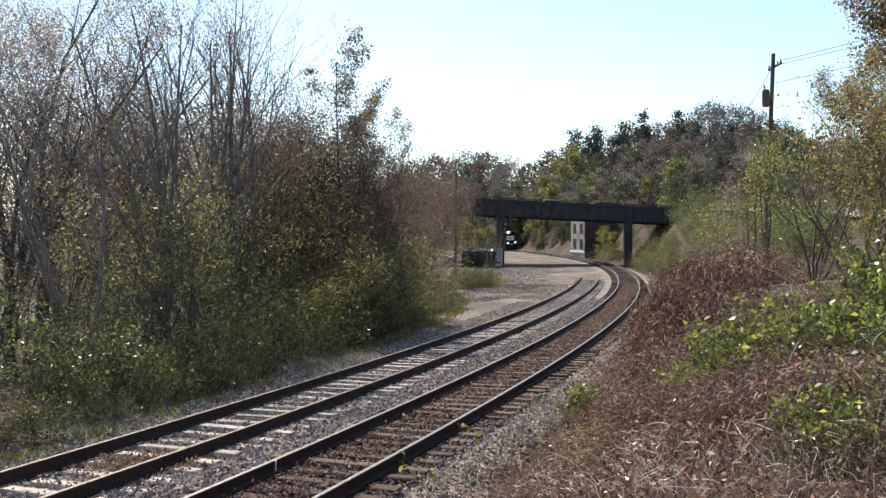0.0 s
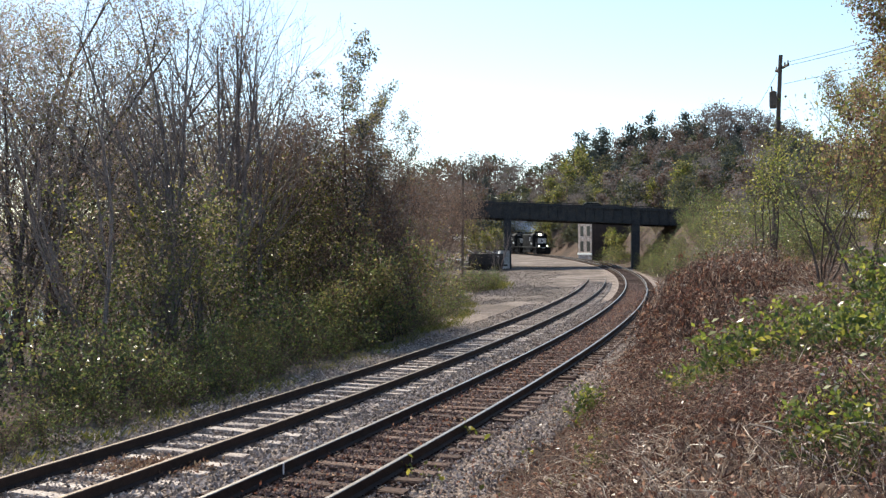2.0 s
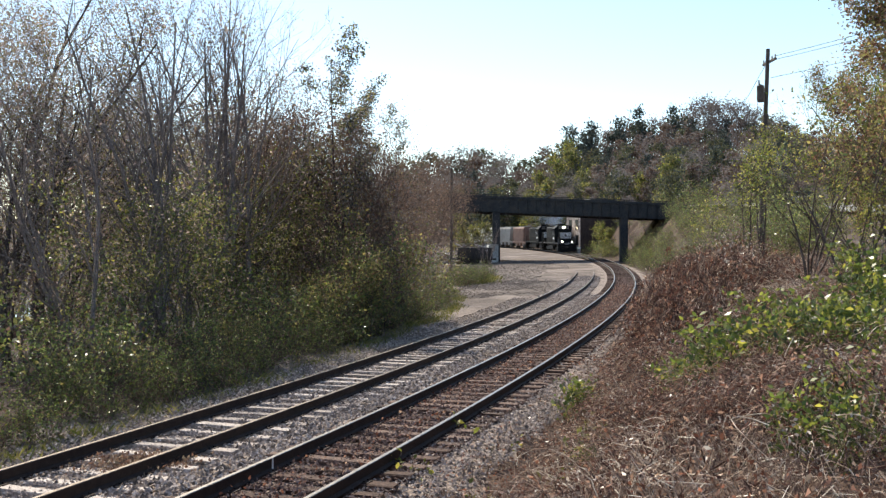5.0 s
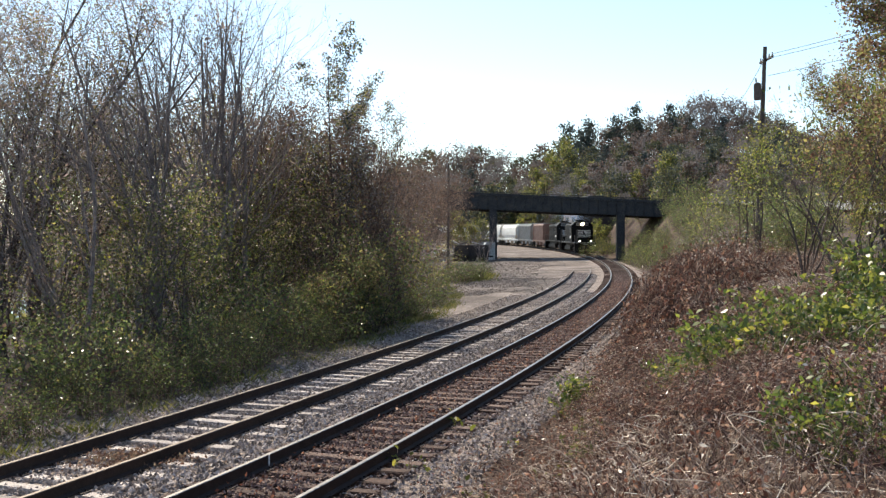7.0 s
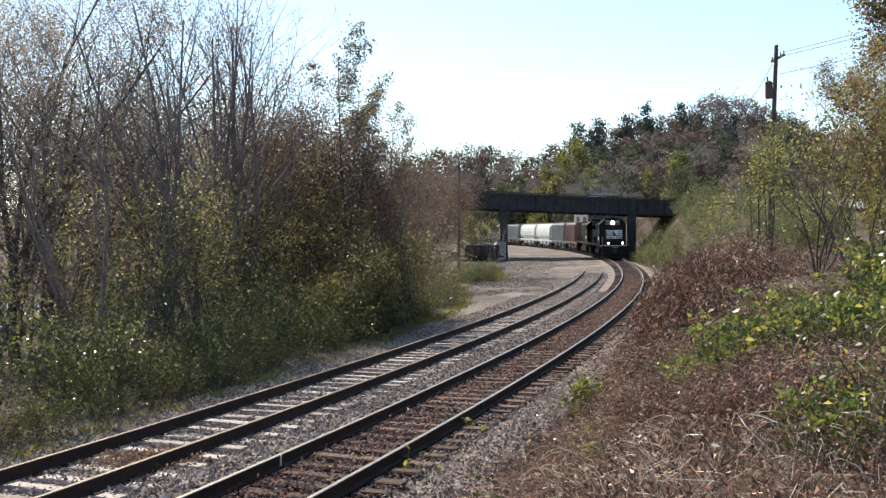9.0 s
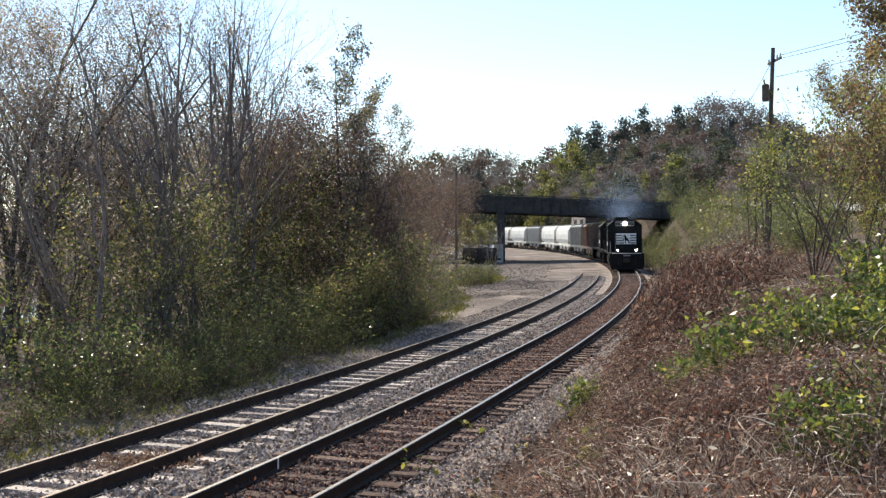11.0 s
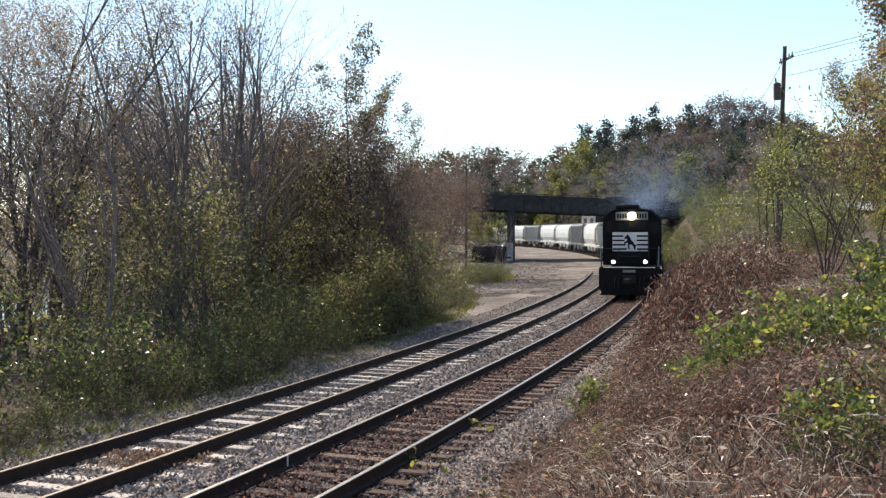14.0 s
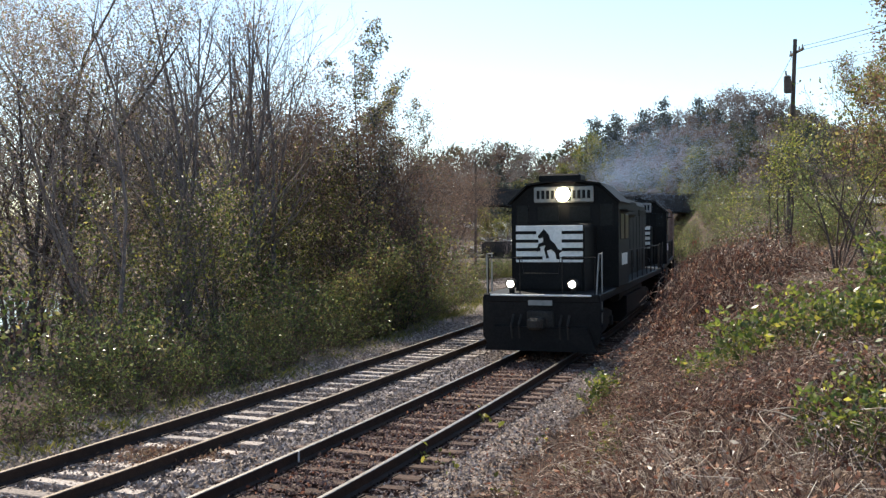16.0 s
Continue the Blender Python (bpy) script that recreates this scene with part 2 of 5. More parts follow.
def track_frame(x, y):
    """How far along the main track and to its right places lie."""
    x, y = np.atleast_1d(np.asarray(x, float)), np.atleast_1d(np.asarray(y, float))
    s, o = np.zeros_like(x), np.zeros_like(x)
    for i in range(0, len(x), 2000):
        dx, dy = x[i:i + 2000, None] - TX[None, ::4], y[i:i + 2000, None] - TY[None, ::4]
        k = np.argmin(dx * dx + dy * dy, 1)
        r = np.arange(len(k))
        h = HD[::4][k]
        s[i:i + 2000] = SS[::4][k] + dx[r, k] * np.sin(h) + dy[r, k] * np.cos(h)
        o[i:i + 2000] = dx[r, k] * np.cos(h) - dy[r, k] * np.sin(h)
    return s, o


def smooth(a, b, x):
    t = np.clip((x - a) / (b - a), 0, 1)
    return t * t * (3 - 2 * t)


def ripple(x, y):
    return 0.5 * np.sin(x * 0.73 + 1.3 * np.sin(y * 0.41)) + 0.5 * np.sin(y * 0.87 + 1.7 * np.sin(x * 0.33 + 2))


def ground_z(x, y):
    """The height of the ground."""
    x, y = np.atleast_1d(np.asarray(x, float)), np.atleast_1d(np.asarray(y, float))
    s, o = track_frame(x, y)
    base = np.interp(s, SS, TZ)
    z = base - 0.34 + 0.0 * o
    z = np.where((o > -7) & (o < 2.2), base - 0.27, z)
    # the shoulder falls off, then the bank on the right climbs
    near = np.interp(s, (-40, -8, 10, 30, 60, 95, 120), (2.0, 2.05, 2.1, 2.5, 3.4, 5.6, 7.0))
    foot = np.interp(s, (0, 40, 90), (2.0, 2.2, 3.0))
    z = z + near * smooth(foot, foot + np.interp(s, (0, 40, 120), (5.0, 5.5, 8.0)), o)
    z = z + 1.1 * smooth(10, 30, o) * smooth(40, 90, s) - 0.12 * smooth(1.6, 2.6, o) * (1 - smooth(2.6, 4.5, o))
    # the wood on the left falls to the river
    z = z - 3.4 * smooth(-13, -24, o) * (1 - smooth(70, 100, s))
    # far hills: a long ridge that climbs to the right
    side = 784 + 1644 * x / np.maximum(y, 1)
    ridge = np.interp(side, (300, 790, 930, 1000, 1140, 1300, 1700, 2600), (5, 7, 6, 11, 18, 21, 15, 8))
    begin = np.interp(side, (900, 1150), (215, 140))
    z = z + ridge * smooth(begin, begin + np.interp(side, (900, 1150), (110, 170)), y)
    rough_amt = np.where((o > 3.5) | (o < -6), 0.10, 0.015)
    return z + rough_amt * ripple(x, y) + 1.2 * smooth(40, 200, np.abs(o)) * ripple(x * 0.05, y * 0.05)


def gz(x, y):
    return float(ground_z(x, y)[0])


# ---- ground ----
def axis_steps(lo, hi, centre, fine, grow):
    out, d = [centre], fine
    while out[-1] < hi:
        out.append(out[-1] + d)
        d *= grow
    left, d = [centre], fine
    while left[-1] > lo:
        left.append(left[-1] - d)
        d *= grow
    return np.array(left[:0:-1] + out)


def build_ground():
    gx = axis_steps(-2500, 2500, 4, 0.5, 1.045)
    gy = axis_steps(-1500, 3500, 18, 0.5, 1.036)
    X, Y = np.meshgrid(gx, gy)
    Z = ground_z(X.ravel(), Y.ravel())
    nx, ny = len(gx), len(gy)
    verts = np.stack([X.ravel(), Y.ravel(), Z], 1)
    idx = np.arange(nx * ny).reshape(ny, nx)
    faces = np.stack([idx[:-1, :-1], idx[:-1, 1:], idx[1:, 1:], idx[1:, :-1]], -1).reshape(-1, 4)
    me = mesh_of("ground", verts.tolist(), faces.tolist(), [M_EARTH, M_LOT, M_BALLAST], smooth=True)
    cx, cy = verts[faces].mean(1)[:, 0], verts[faces].mean(1)[:, 1]
    s, o = track_frame(cx, cy)
    # between 30 and 60 m, dark earth in the yard paints the trees' shade
    edge = np.interp(s, (0, 30, 45, 60, 75, 100), (-6.2, -7.5, -9.4, -12.5, -16, -40))
    kind = np.where((o > edge) & (o < 2.1), 2, 0)
    kind = np.where((o > edge) & (o < -4.6 + 0.3 * ripple(cx, cy)), 1, kind)
    kind = np.where((s > 44) & (o < -1.9) & (o > edge), 1, kind)
    kind = np.where(s > 240, 0, kind)
    me.polygons.foreach_set("material_index", kind.astype(np.int32))
    tagged(new("ground", me), "uneven brown earth with pale gravel yard and ballast beds", "ground", kind="structure")


build_ground()
water_me = mesh_of("water", [(-260, -60, -2.6), (-34, -60, -2.6), (-26, 40, -2.6), (-40, 140, -2.6), (-260, 160, -2.6)], [(0, 1, 2, 3, 4)], M_WATER)
tagged(new("water", water_me), "dark still river water behind the wood", "water", kind="structure")


# ---- tracks: rails, ties, ballast stones ----
RAIL_OUT = [(-0.075, -0.17), (0.075, -0.17), (0.075, -0.155), (0.012, -0.135), (0.012, -0.045), (0.036, -0.036), (0.036, -0.008), (0.028, 0.0), (-0.028, 0.0), (-0.036, -0.008), (-0.036, -0.036), (-0.012, -0.045), (-0.012, -0.135), (-0.075, -0.155)]


def bury(s, o):
    """The siding sinks under the yard's gravel at its far end."""
    return 0.42 * float(smooth(64, 95, s)) if o < -1.6 else 0.0


def rail_mesh(name, o, s_from, s_to, top):
    ss = np.arange(s_from, s_to, 1.0)
    verts, faces, mi = [], [], []
    n = len(RAIL_OUT)
    for s in ss:
        for u, v in RAIL_OUT:
            verts.append(on_track(s, o + u, v * (1.1 if v < -0.05 else 1.0) - bury(s, o)))
    for i in range(len(ss) - 1):
        for k in range(n):
            faces.append((i * n + k, (i + 1) * n + k, (i + 1) * n + (k + 1) % n, i * n + (k + 1) % n))
            mi.append(1 if k in (6, 7, 8) else 0)
    faces += [tuple(range(n)), tuple(range((len(ss) - 1) * n, len(ss) * n))[::-1]]
    mi += [0, 0]
    me = mesh_of(name, verts, faces, [M_RAIL, top])
    me.polygons.foreach_set("material_index", mi)
    bm = bmesh.new()
    bm.from_mesh(me)
    bmesh.ops.recalc_face_normals(bm, faces=bm.faces)
    bm.to_mesh(me)
    bm.free()
    return me


def build_track(label, o, s_from, s_to, tie_mat, top, step, jitter):
    track = tagged(new("railway_track"), label, "track", group="railway tracks", kind="structure")
    for side in (-0.7525, 0.7525):
        new("rail", rail_mesh("rail", o + side, s_from, s_to, top)).parent = track
    rng = random.Random(5 if o else 9)
    metas = []
    for k in range(6):
        bm = bmesh.new()
        bm_box(bm, (0, 0, 0), (2.6, 0.225, 0.17), 0.012)
        for v in bm.verts:
            v.co += Vector((rng.uniform(-.03, .03), rng.uniform(-.008, .008), rng.uniform(-.008, .006)))
        me = bpy.data.meshes.new("tie")
        bm.to_mesh(me)
        bm.free()
        me.materials.append(tie_mat)
        metas.append(me)
    plate = bmesh.new()
    for side in (-0.7525, 0.7525):
        bm_box(plate, (side, 0, 0.088), (0.32, 0.19, 0.02))
        for dx, dy in ((-0.10, 0.06), (0.10, -0.06), (0.10, 0.06)):
            bm_box(plate, (side + dx, dy, 0.105), (0.03, 0.03, 0.03))
    pm = bpy.data.meshes.new("tie_plate")
    plate.to_mesh(pm)
    plate.free()
    pm.materials.append(M_RAIL)
    s, far = s_from, []
    count = 0
    while s < min(s_to, 190):
        x, y, z = on_track(s, o, -0.275 - bury(s, o) + rng.uniform(-jitter, jitter))
        yaw = -math.degrees(np.interp(s, SS, HD)) + rng.uniform(-2.5, 2.5)
        if count < 250:
            tie = new("tie", metas[rng.randrange(6)])
            tie.parent = track
            tie.matrix_basis = pose(x, y, z, rng.uniform(-.6, .6), rng.uniform(-.6, .6), yaw)
            if s < 40:
                tp = new("tie_plate", pm)
                tp.parent = track
                tp.matrix_basis = pose(x, y, z + 0.002, 0, 0, yaw)
        else:
            far.append(pose(x, y, z, 0, 0, yaw))
        count += 1
        s += step + rng.uniform(-.03, .03)
    if far:
        vs, fs = [], []
        for m in far:
            b = len(vs)
            vs += [m @ v.co for v in metas[0].vertices]
            fs += [[b + i for i in p.vertices] for p in metas[0].polygons]
        ob = tagged(new("far_ties", mesh_of("far_ties", vs, fs, tie_mat)), kind="stuff")
        ob.parent = track
    return track


main_track = build_track("main railway track of rusty rails with polished tops on dark brown timber ties", 0.0, -12.0, 300.0, M_TIE, M_RAILTOP, 0.53, 0.012)
side_track = build_track("siding track of rusty rails on weathered grey ties in gravel", SIDING, -12.0, 92.0, M_TIE_OLD, M_RAILTOP_OLD, 0.58, 0.02)


def stone_field(name, label, bands, seed, mat):
    """Loose ballast: many small angular stones; bands give (s0, s1, o0, o1, count, size, drop below rail tops)."""
    r = np.random.RandomState(seed)
    shape = np.array([(1, 0, 0), (0, 1, 0), (-1, 0, 0), (0, -1, 0), (0, 0, 0.9)], float)
    tri = np.array([(0, 1, 4), (1, 2, 4), (2, 3, 4), (3, 0, 4)])
    vs, fs, b = [], [], 0
    for s0, s1, o0, o1, count, size, drop in bands:
        s, o = r.uniform(s0, s1, count), r.uniform(o0, o1, count)
        h, tx, ty, tz = (np.interp(s, SS, a) for a in (HD, TX, TY, TZ))
        c = np.stack([tx + o * np.cos(h), ty - o * np.sin(h), tz - drop + r.uniform(-.02, .015, count)], 1)
        rad = size * r.uniform(0.55, 1.35, (count, 1, 1))
        v = shape[None] * rad * r.uniform(0.55, 1.25, (count, 5, 3))
        a = r.uniform(0, 6.283, count)
        ca, sa = np.cos(a)[:, None], np.sin(a)[:, None]
        v = np.stack([v[:, :, 0] * ca - v[:, :, 1] * sa, v[:, :, 0] * sa + v[:, :, 1] * ca, v[:, :, 2] + v[:, :, 0] * r.uniform(-.5, .5, (count, 1))], -1) + c[:, None]
        vs.append(v.reshape(-1, 3))
        fs.append((tri[None] + (b + 5 * np.arange(count))[:, None, None]).reshape(-1, 3))
        b += 5 * count
    me = mesh_of(name, np.concatenate(vs).tolist(), np.concatenate(fs).tolist(), mat)
    tagged(new(name, me), label, "gravel", kind="stuff")


stone_field("ballast_gravel", "loose pale grey crushed stone between and beside the rails", (
    (0, 18, -2.35, -0.85, 8000, 0.042, 0.215), (18, 48, -2.35, -0.85, 7000, 0.046, 0.215),
    (0, 16, 0.85, 2.3, 5200, 0.033, 0.225), (16, 45, 0.85, 2.3, 3300, 0.039, 0.235),
    (0, 16, SIDING - .7, SIDING + .7, 4800, 0.03, 0.202), (16, 45, SIDING - .7, SIDING + .7, 5200, 0.034, 0.2), (45, 72, SIDING - 1.1, SIDING + 1.1, 3500, 0.045, 0.2),
    (0, 16, -5.6, SIDING - .85, 4500, 0.038, 0.235), (16, 45, -5.8, SIDING - .85, 4500, 0.035, 0.25)), 3, M_STONE)
M_YARD_STONE = material("yard_stone", ((0.080, 0.062, 0.054), (0.165, 0.132, 0.115), (0.270, 0.222, 0.198)), 5, 0.9, by="island", bump=0.3)
stone_field("yard_gravel", "pinkish crushed gravel scattered over the yard", ((44, 66, -11, -4.4, 5000, 0.042, 0.28), (60, 120, -18, -4.6, 8000, 0.055, 0.29)), 31, M_YARD_STONE)
# last band: brown stones outside the right rail stand in for its shadow
stone_field("track_fill", "brown dirty ballast packed between the main track's ties, and a strip painting the right rail's shadow", ((0, 14, -0.68, 0.68, 6000, 0.032, 0.199), (14, 40, -0.68, 0.68, 7000, 0.036, 0.2), (40, 70, -0.68, 0.68, 3500, 0.048, 0.2), (0, 16, 0.85, 1.35, 1500, 0.03, 0.21)), 12, M_STONE_BROWN)


# ---- the road bridge ----
BY = 118.0


def build_bridge():
    bridge = tagged(new("road_bridge"), "dark steel plate-girder road bridge over the railway", "bridge")
    slope = -0.046

    def deck_z(x):
        return 7.65 + slope * (x - 16)
    rot = Matrix.Rotation(math.atan(-slope), 4, "Y")
    for y, nm in ((BY, "girder"), (BY + 3.2, "girder"), (BY + 6.4, "girder"), (BY + 9.6, "girder")):
        bm = bmesh.new()
        bm_box(bm, (0, 0, 0), (54, 0.05, 1.75))
        bm_box(bm, (0, 0, 0.88), (54, 0.42, 0.06))
        bm_box(bm, (0, 0, -0.88), (54, 0.42, 0.06))
        for k in range(46):
            bm_box(bm, (-26.4 + k * 1.17, -0.10, 0), (0.05, 0.16, 1.7))
        ob = part(nm, bm, M_STEEL, bridge)
        outer = y in (BY, BY + 9.6)
        ob.matrix_basis = Matrix.Translation((5, y, deck_z(5) - (0.82 if outer else 1.33))) @ rot @ Matrix.Diagonal((1, 1, 1 if outer else 0.43, 1))
    bm = bmesh.new()
    bm_box(bm, (0, 0, 0), (54, 9.0, 0.24), 0.02)
    part("deck", bm, M_CONCRETE, bridge).matrix_basis = Matrix.Translation((5, BY + 4.8, deck_z(5) - 0.80)) @ rot
    for y in (BY - 0.02, BY + 9.62):
        bm = bmesh.new()
        for k in range(28):
            bm_box(bm, (-26.5 + 1.96 * k, 0, 0.22), (0.09, 0.09, 0.6))
        bm_box(bm, (0, 0, 0.5), (54, 0.06, 0.09))
        bm_box(bm, (0, 0, 0.22), (54, 0.06, 0.3))
        part("parapet", bm, M_STEEL, bridge).matrix_basis = Matrix.Translation((5, y, deck_z(5))) @ rot
    # bents
    for x, w in ((7.3, 0.95), (23.5, 1.0)):
        for y in (BY + 0.3, BY + 4.9, BY + 9.2):
            xs = x * y / BY
            zb = gz(xs, y) - 0.3
            zt = deck_z(xs) - 1.65
            box_part("column", (xs, y, (zb + zt) / 2), (w, 0.9, zt - zb), M_STEEL, bridge, 0.05)
        if x < 10:
            box_part("footing", (x - 0.75, BY + 0.2, gz(x, BY) + 1.0), (2.0, 1.2, 2.6), M_CONCRETE, bridge, 0.06)
    box_part("abutment", (33.5, BY + 5, deck_z(33) - 3.0), (5, 12, 5), M_CONCRETE, bridge, 0.06)
    box_part("abutment", (-23, BY + 5, deck_z(-23) - 4.5), (3, 12, 9), M_CONCRETE, bridge, 0.06)
    return bridge


build_bridge()


# ---- rolling stock: x across, y ahead, z above the rail tops ----
def round_outline(w, z0, z1, r, n=4):
    """Half-width w, from z0 to z1, rounded at the top with radius r."""
    pts = [(-w, z0), (w, z0)]
    for k in range(n + 1):
        a = math.pi / 2 * k / n
        pts.append((w - r + r * math.cos(a), z1 - r + r * math.sin(a)))
    for k in range(n + 1):
        a = math.pi / 2 * (1 + k / n)
        pts.append((-w + r + r * math.cos(a), z1 - r + r * math.sin(a)))
    return pts


def wheelset(parent, y):
    bm = bmesh.new()
    bm_tube(bm, ((-0.8, 0, 0), (0.8, 0, 0)), 0.08, 8)
    for sx in (-1, 1):
        bm_tube(bm, ((sx * 0.69, 0, 0), (sx * 0.72, 0, 0)), 0.535, 24)
        bm_tube(bm, ((sx * 0.72, 0, 0), (sx * 0.82, 0, 0)), 0.50, 24)
    ob = part("wheelset", bm, M_DIRTY, parent)
    ob.location = (0, y, 0.505)
    return ob


def truck(parent, y, base):
    bm = bmesh.new()
    for sx in (-1.02, 1.02):
        bm_prism(bm, ((-base / 2 - 0.4, 0.45), (-base / 2 + 0.35, 0.42), (-0.5, 0.32), (0.5, 0.32), (base / 2 - 0.35, 0.42), (base / 2 + 0.4, 0.45), (base / 2 + 0.35, 0.78), (0.6, 0.95), (-0.6, 0.95), (-base / 2 - 0.35, 0.78)), sx - 0.09, sx + 0.09)
        for yy in (-base / 2, base / 2):
            bm_box(bm, (sx * 1.05, yy, 0.52), (0.22, 0.3, 0.3), 0.03)
        for yy in (-0.18, 0.18):
            bm_tube(bm, ((sx, yy, 0.36), (sx, yy, 0.78)), 0.1, 8)
    bm_box(bm, (0, 0, 0.72), (2.1, 0.45, 0.3), 0.03)
    t = part("truck", bm, M_DIRTY, parent)
    t.location = (0, y, 0)
    wheelset(t, -base / 2)
    wheelset(t, base / 2)
    return t


def rail_bar(bm, pts, posts, r=0.02):
    bm_tube(bm, pts, r, 6)
    for a, b in posts:
        bm_tube(bm, (a, b), r, 6)


def build_loco(name, label, lead):
    lo = tagged(new(name), label, "locomotive", group="locomotives")
    # frame and pilot
    bm = bmesh.new()
    bm_box(bm, (0, 0, 1.47), (3.0, 17.0, 0.22), 0.03)
    bm_box(bm, (0, 0, 1.2), (1.6, 15.5, 0.4), 0.03)
    part("underframe", bm, M_BLACK, lo)
    for sy in (1, -1):
        bm = bmesh.new()
        bm_prism(bm, ((-1.52, 0.5), (-1.35, 0.16), (1.35, 0.16), (1.52, 0.5), (1.52, 1.5), (-1.52, 1.5)), sy * 8.30, sy * 8.48, "y")
        bm_prism(bm, ((-1.45, 0.14), (1.45, 0.14), (1.2, 0.75), (-1.2, 0.75)), sy * 8.46, sy * 8.62, "y")
        for sx in (-1, 1):
            for k in range(3):
                bm_box(bm, (sx * 1.36, sy * 8.05, 0.42 + 0.36 * k), (0.36, 0.5, 0.05))
        part("pilot", bm, M_BLACK, lo)
        bm = bmesh.new()
        bm_box(bm, (0, sy * 8.62, 0.86), (0.28, 0.6, 0.3), 0.05)
        bm_box(bm, (0.08, sy * 8.9, 0.86), (0.34, 0.28, 0.3), 0.07)
        bm_box(bm, (0, sy * 8.5, 0.9), (0.7, 0.1, 0.5), 0.03)
        part("coupler", bm, M_DIRTY, lo)
        for x in (-0.75, -0.55, 0.5, 0.7):
            bm = bmesh.new()
            bm_tube(bm, ((x, sy * 8.5, 1.05), (x + 0.03, sy * 8.66, 0.8), (x + 0.02, sy * 8.6, 0.45)), 0.03, 6)
            part("air_hose", bm, M_DIRTY, lo)
        bm = bmesh.new()
        bm_box(bm, (0, sy * 8.5, 1.55), (2.6, 0.12, 0.045), 0.01)
        part("anticlimber", bm, M_WHITE if sy > 0 else M_BLACK, lo, "white-edged end platform" if sy > 0 else "")
    if lead:
        box_part("number_plate", (0.0, 8.52, 1.36), (0.62, 0.03, 0.13), M_GREYCAR, lo, label="pale plate with dark bars")
    # low nose
    bm = bmesh.new()
    bm_prism(bm, round_outline(0.93, 1.58, 3.38, 0.16), 5.2, 7.35, "y")
    bmesh.ops.bevel(bm, geom=[e for e in bm.edges if all(abs(v.co.y - 7.35) < 0.01 for v in e.verts)], offset=0.07, segments=2, affect="EDGES")
    part("nose", bm, M_BLACK, lo)
    panel = box_part("nose_panel", (0, 7.36, 2.84), (1.80, 0.03, 0.98), M_WHITE, lo, 0.01, "white nose panel with black stripes")
    for k in range(4):
        for sx in (-1, 1):
            box_part("stripe", (sx * (0.62 - 0.03 * k * (sx > 0)), 7.378, 3.14 - 0.225 * k), (0.56 + 0.05 * k * (sx > 0), 0.012, 0.085), M_BLACK, panel)
    bm = bmesh.new()
    bm_prism(bm, ((-0.30, 2.42), (-0.20, 2.44), (-0.17, 2.60), (-0.06, 2.70), (0.06, 2.66), (0.00, 2.46), (0.07, 2.45), (0.13, 2.68), (0.10, 2.80), (0.24, 2.76), (0.31, 2.62), (0.35, 2.66), (0.28, 2.84), (0.15, 2.90), (0.16, 3.02), (0.27, 2.98), (0.30, 3.05), (0.18, 3.18), (0.14, 3.24), (0.08, 3.17), (0.00, 3.08), (-0.04, 2.94), (-0.16, 2.84), (-0.24, 2.70), (-0.36, 2.66), (-0.27, 2.58)), 7.372, 7.386, "y")
    part("emblem", bm, M_BLACK, panel, "plain dark emblem shape")
    # cab
    bm = bmesh.new()
    cab_out = ((-1.55, 1.58), (1.55, 1.58), (1.55, 3.98), (1.02, 4.46), (0.4, 4.54), (-0.4, 4.54), (-1.02, 4.46), (-1.55, 3.98))
    bm_prism(bm, cab_out, 2.95, 5.25, "y")
    part("cab", bm, M_BLACK, lo)
    bm = bmesh.new()
    bm_prism(bm, ((-1.60, 3.96), (-1.04, 4.49), (-0.4, 4.575), (0.4, 4.575), (1.04, 4.49), (1.60, 3.96), (1.62, 4.0), (1.05, 4.54), (0.4, 4.63), (-0.4, 4.63), (-1.05, 4.54), (-1.62, 4.0)), 2.85, 5.42, "y")
    part("cab_roof", bm, M_BLACK, lo)
    box_part("roof_cooler", (0.25, 4.2, 4.74), (1.25, 0.9, 0.24), M_BLACK, lo, 0.05)
    for sx in (-1, 1):
        box_part("windshield", (sx * 1.22, 5.258, 3.62), (0.36, 0.03, 0.62), M_GLASS, lo, 0.01)
        box_part("windshield", (sx * 0.46, 5.258, 3.66), (0.62, 0.03, 0.44), M_GLASS, lo, 0.01)
        for yy in (3.55, 4.55):
            box_part("side_window", (sx * 1.556, yy, 3.3), (0.03, 0.72, 0.72), M_GLASS, lo, 0.01)
        box_part("sunshade", (sx * 1.66, 4.05, 3.76), (0.22, 1.8, 0.03), M_BLACK, lo)
    nb = box_part("number_board", (0, 5.30, 4.22), (1.72, 0.10, 0.46), M_GREYCAR, lo, 0.03, "pale lit number board with dark bars")
    for sx in (-1, 1):
        for k in range(4):
            box_part("bar", (sx * 0.52 - 0.21 + 0.14 * k, 5.358, 4.22), (0.085, 0.012, 0.24), M_BLACK, nb)
    lamp = box_part("headlight", (0, 5.36, 4.22), (0.44, 0.10, 0.36), M_BLACK, lo, 0.04)
    for dz in (0.0,) if lead else ():
        bm = bmesh.new()
        bm_tube(bm, ((0, 5.40, 4.22 + dz), (0, 5.45, 4.22 + dz)), 0.2, 20)
        part("lens", bm, M_LAMP, lamp, "lit warm headlight lens")
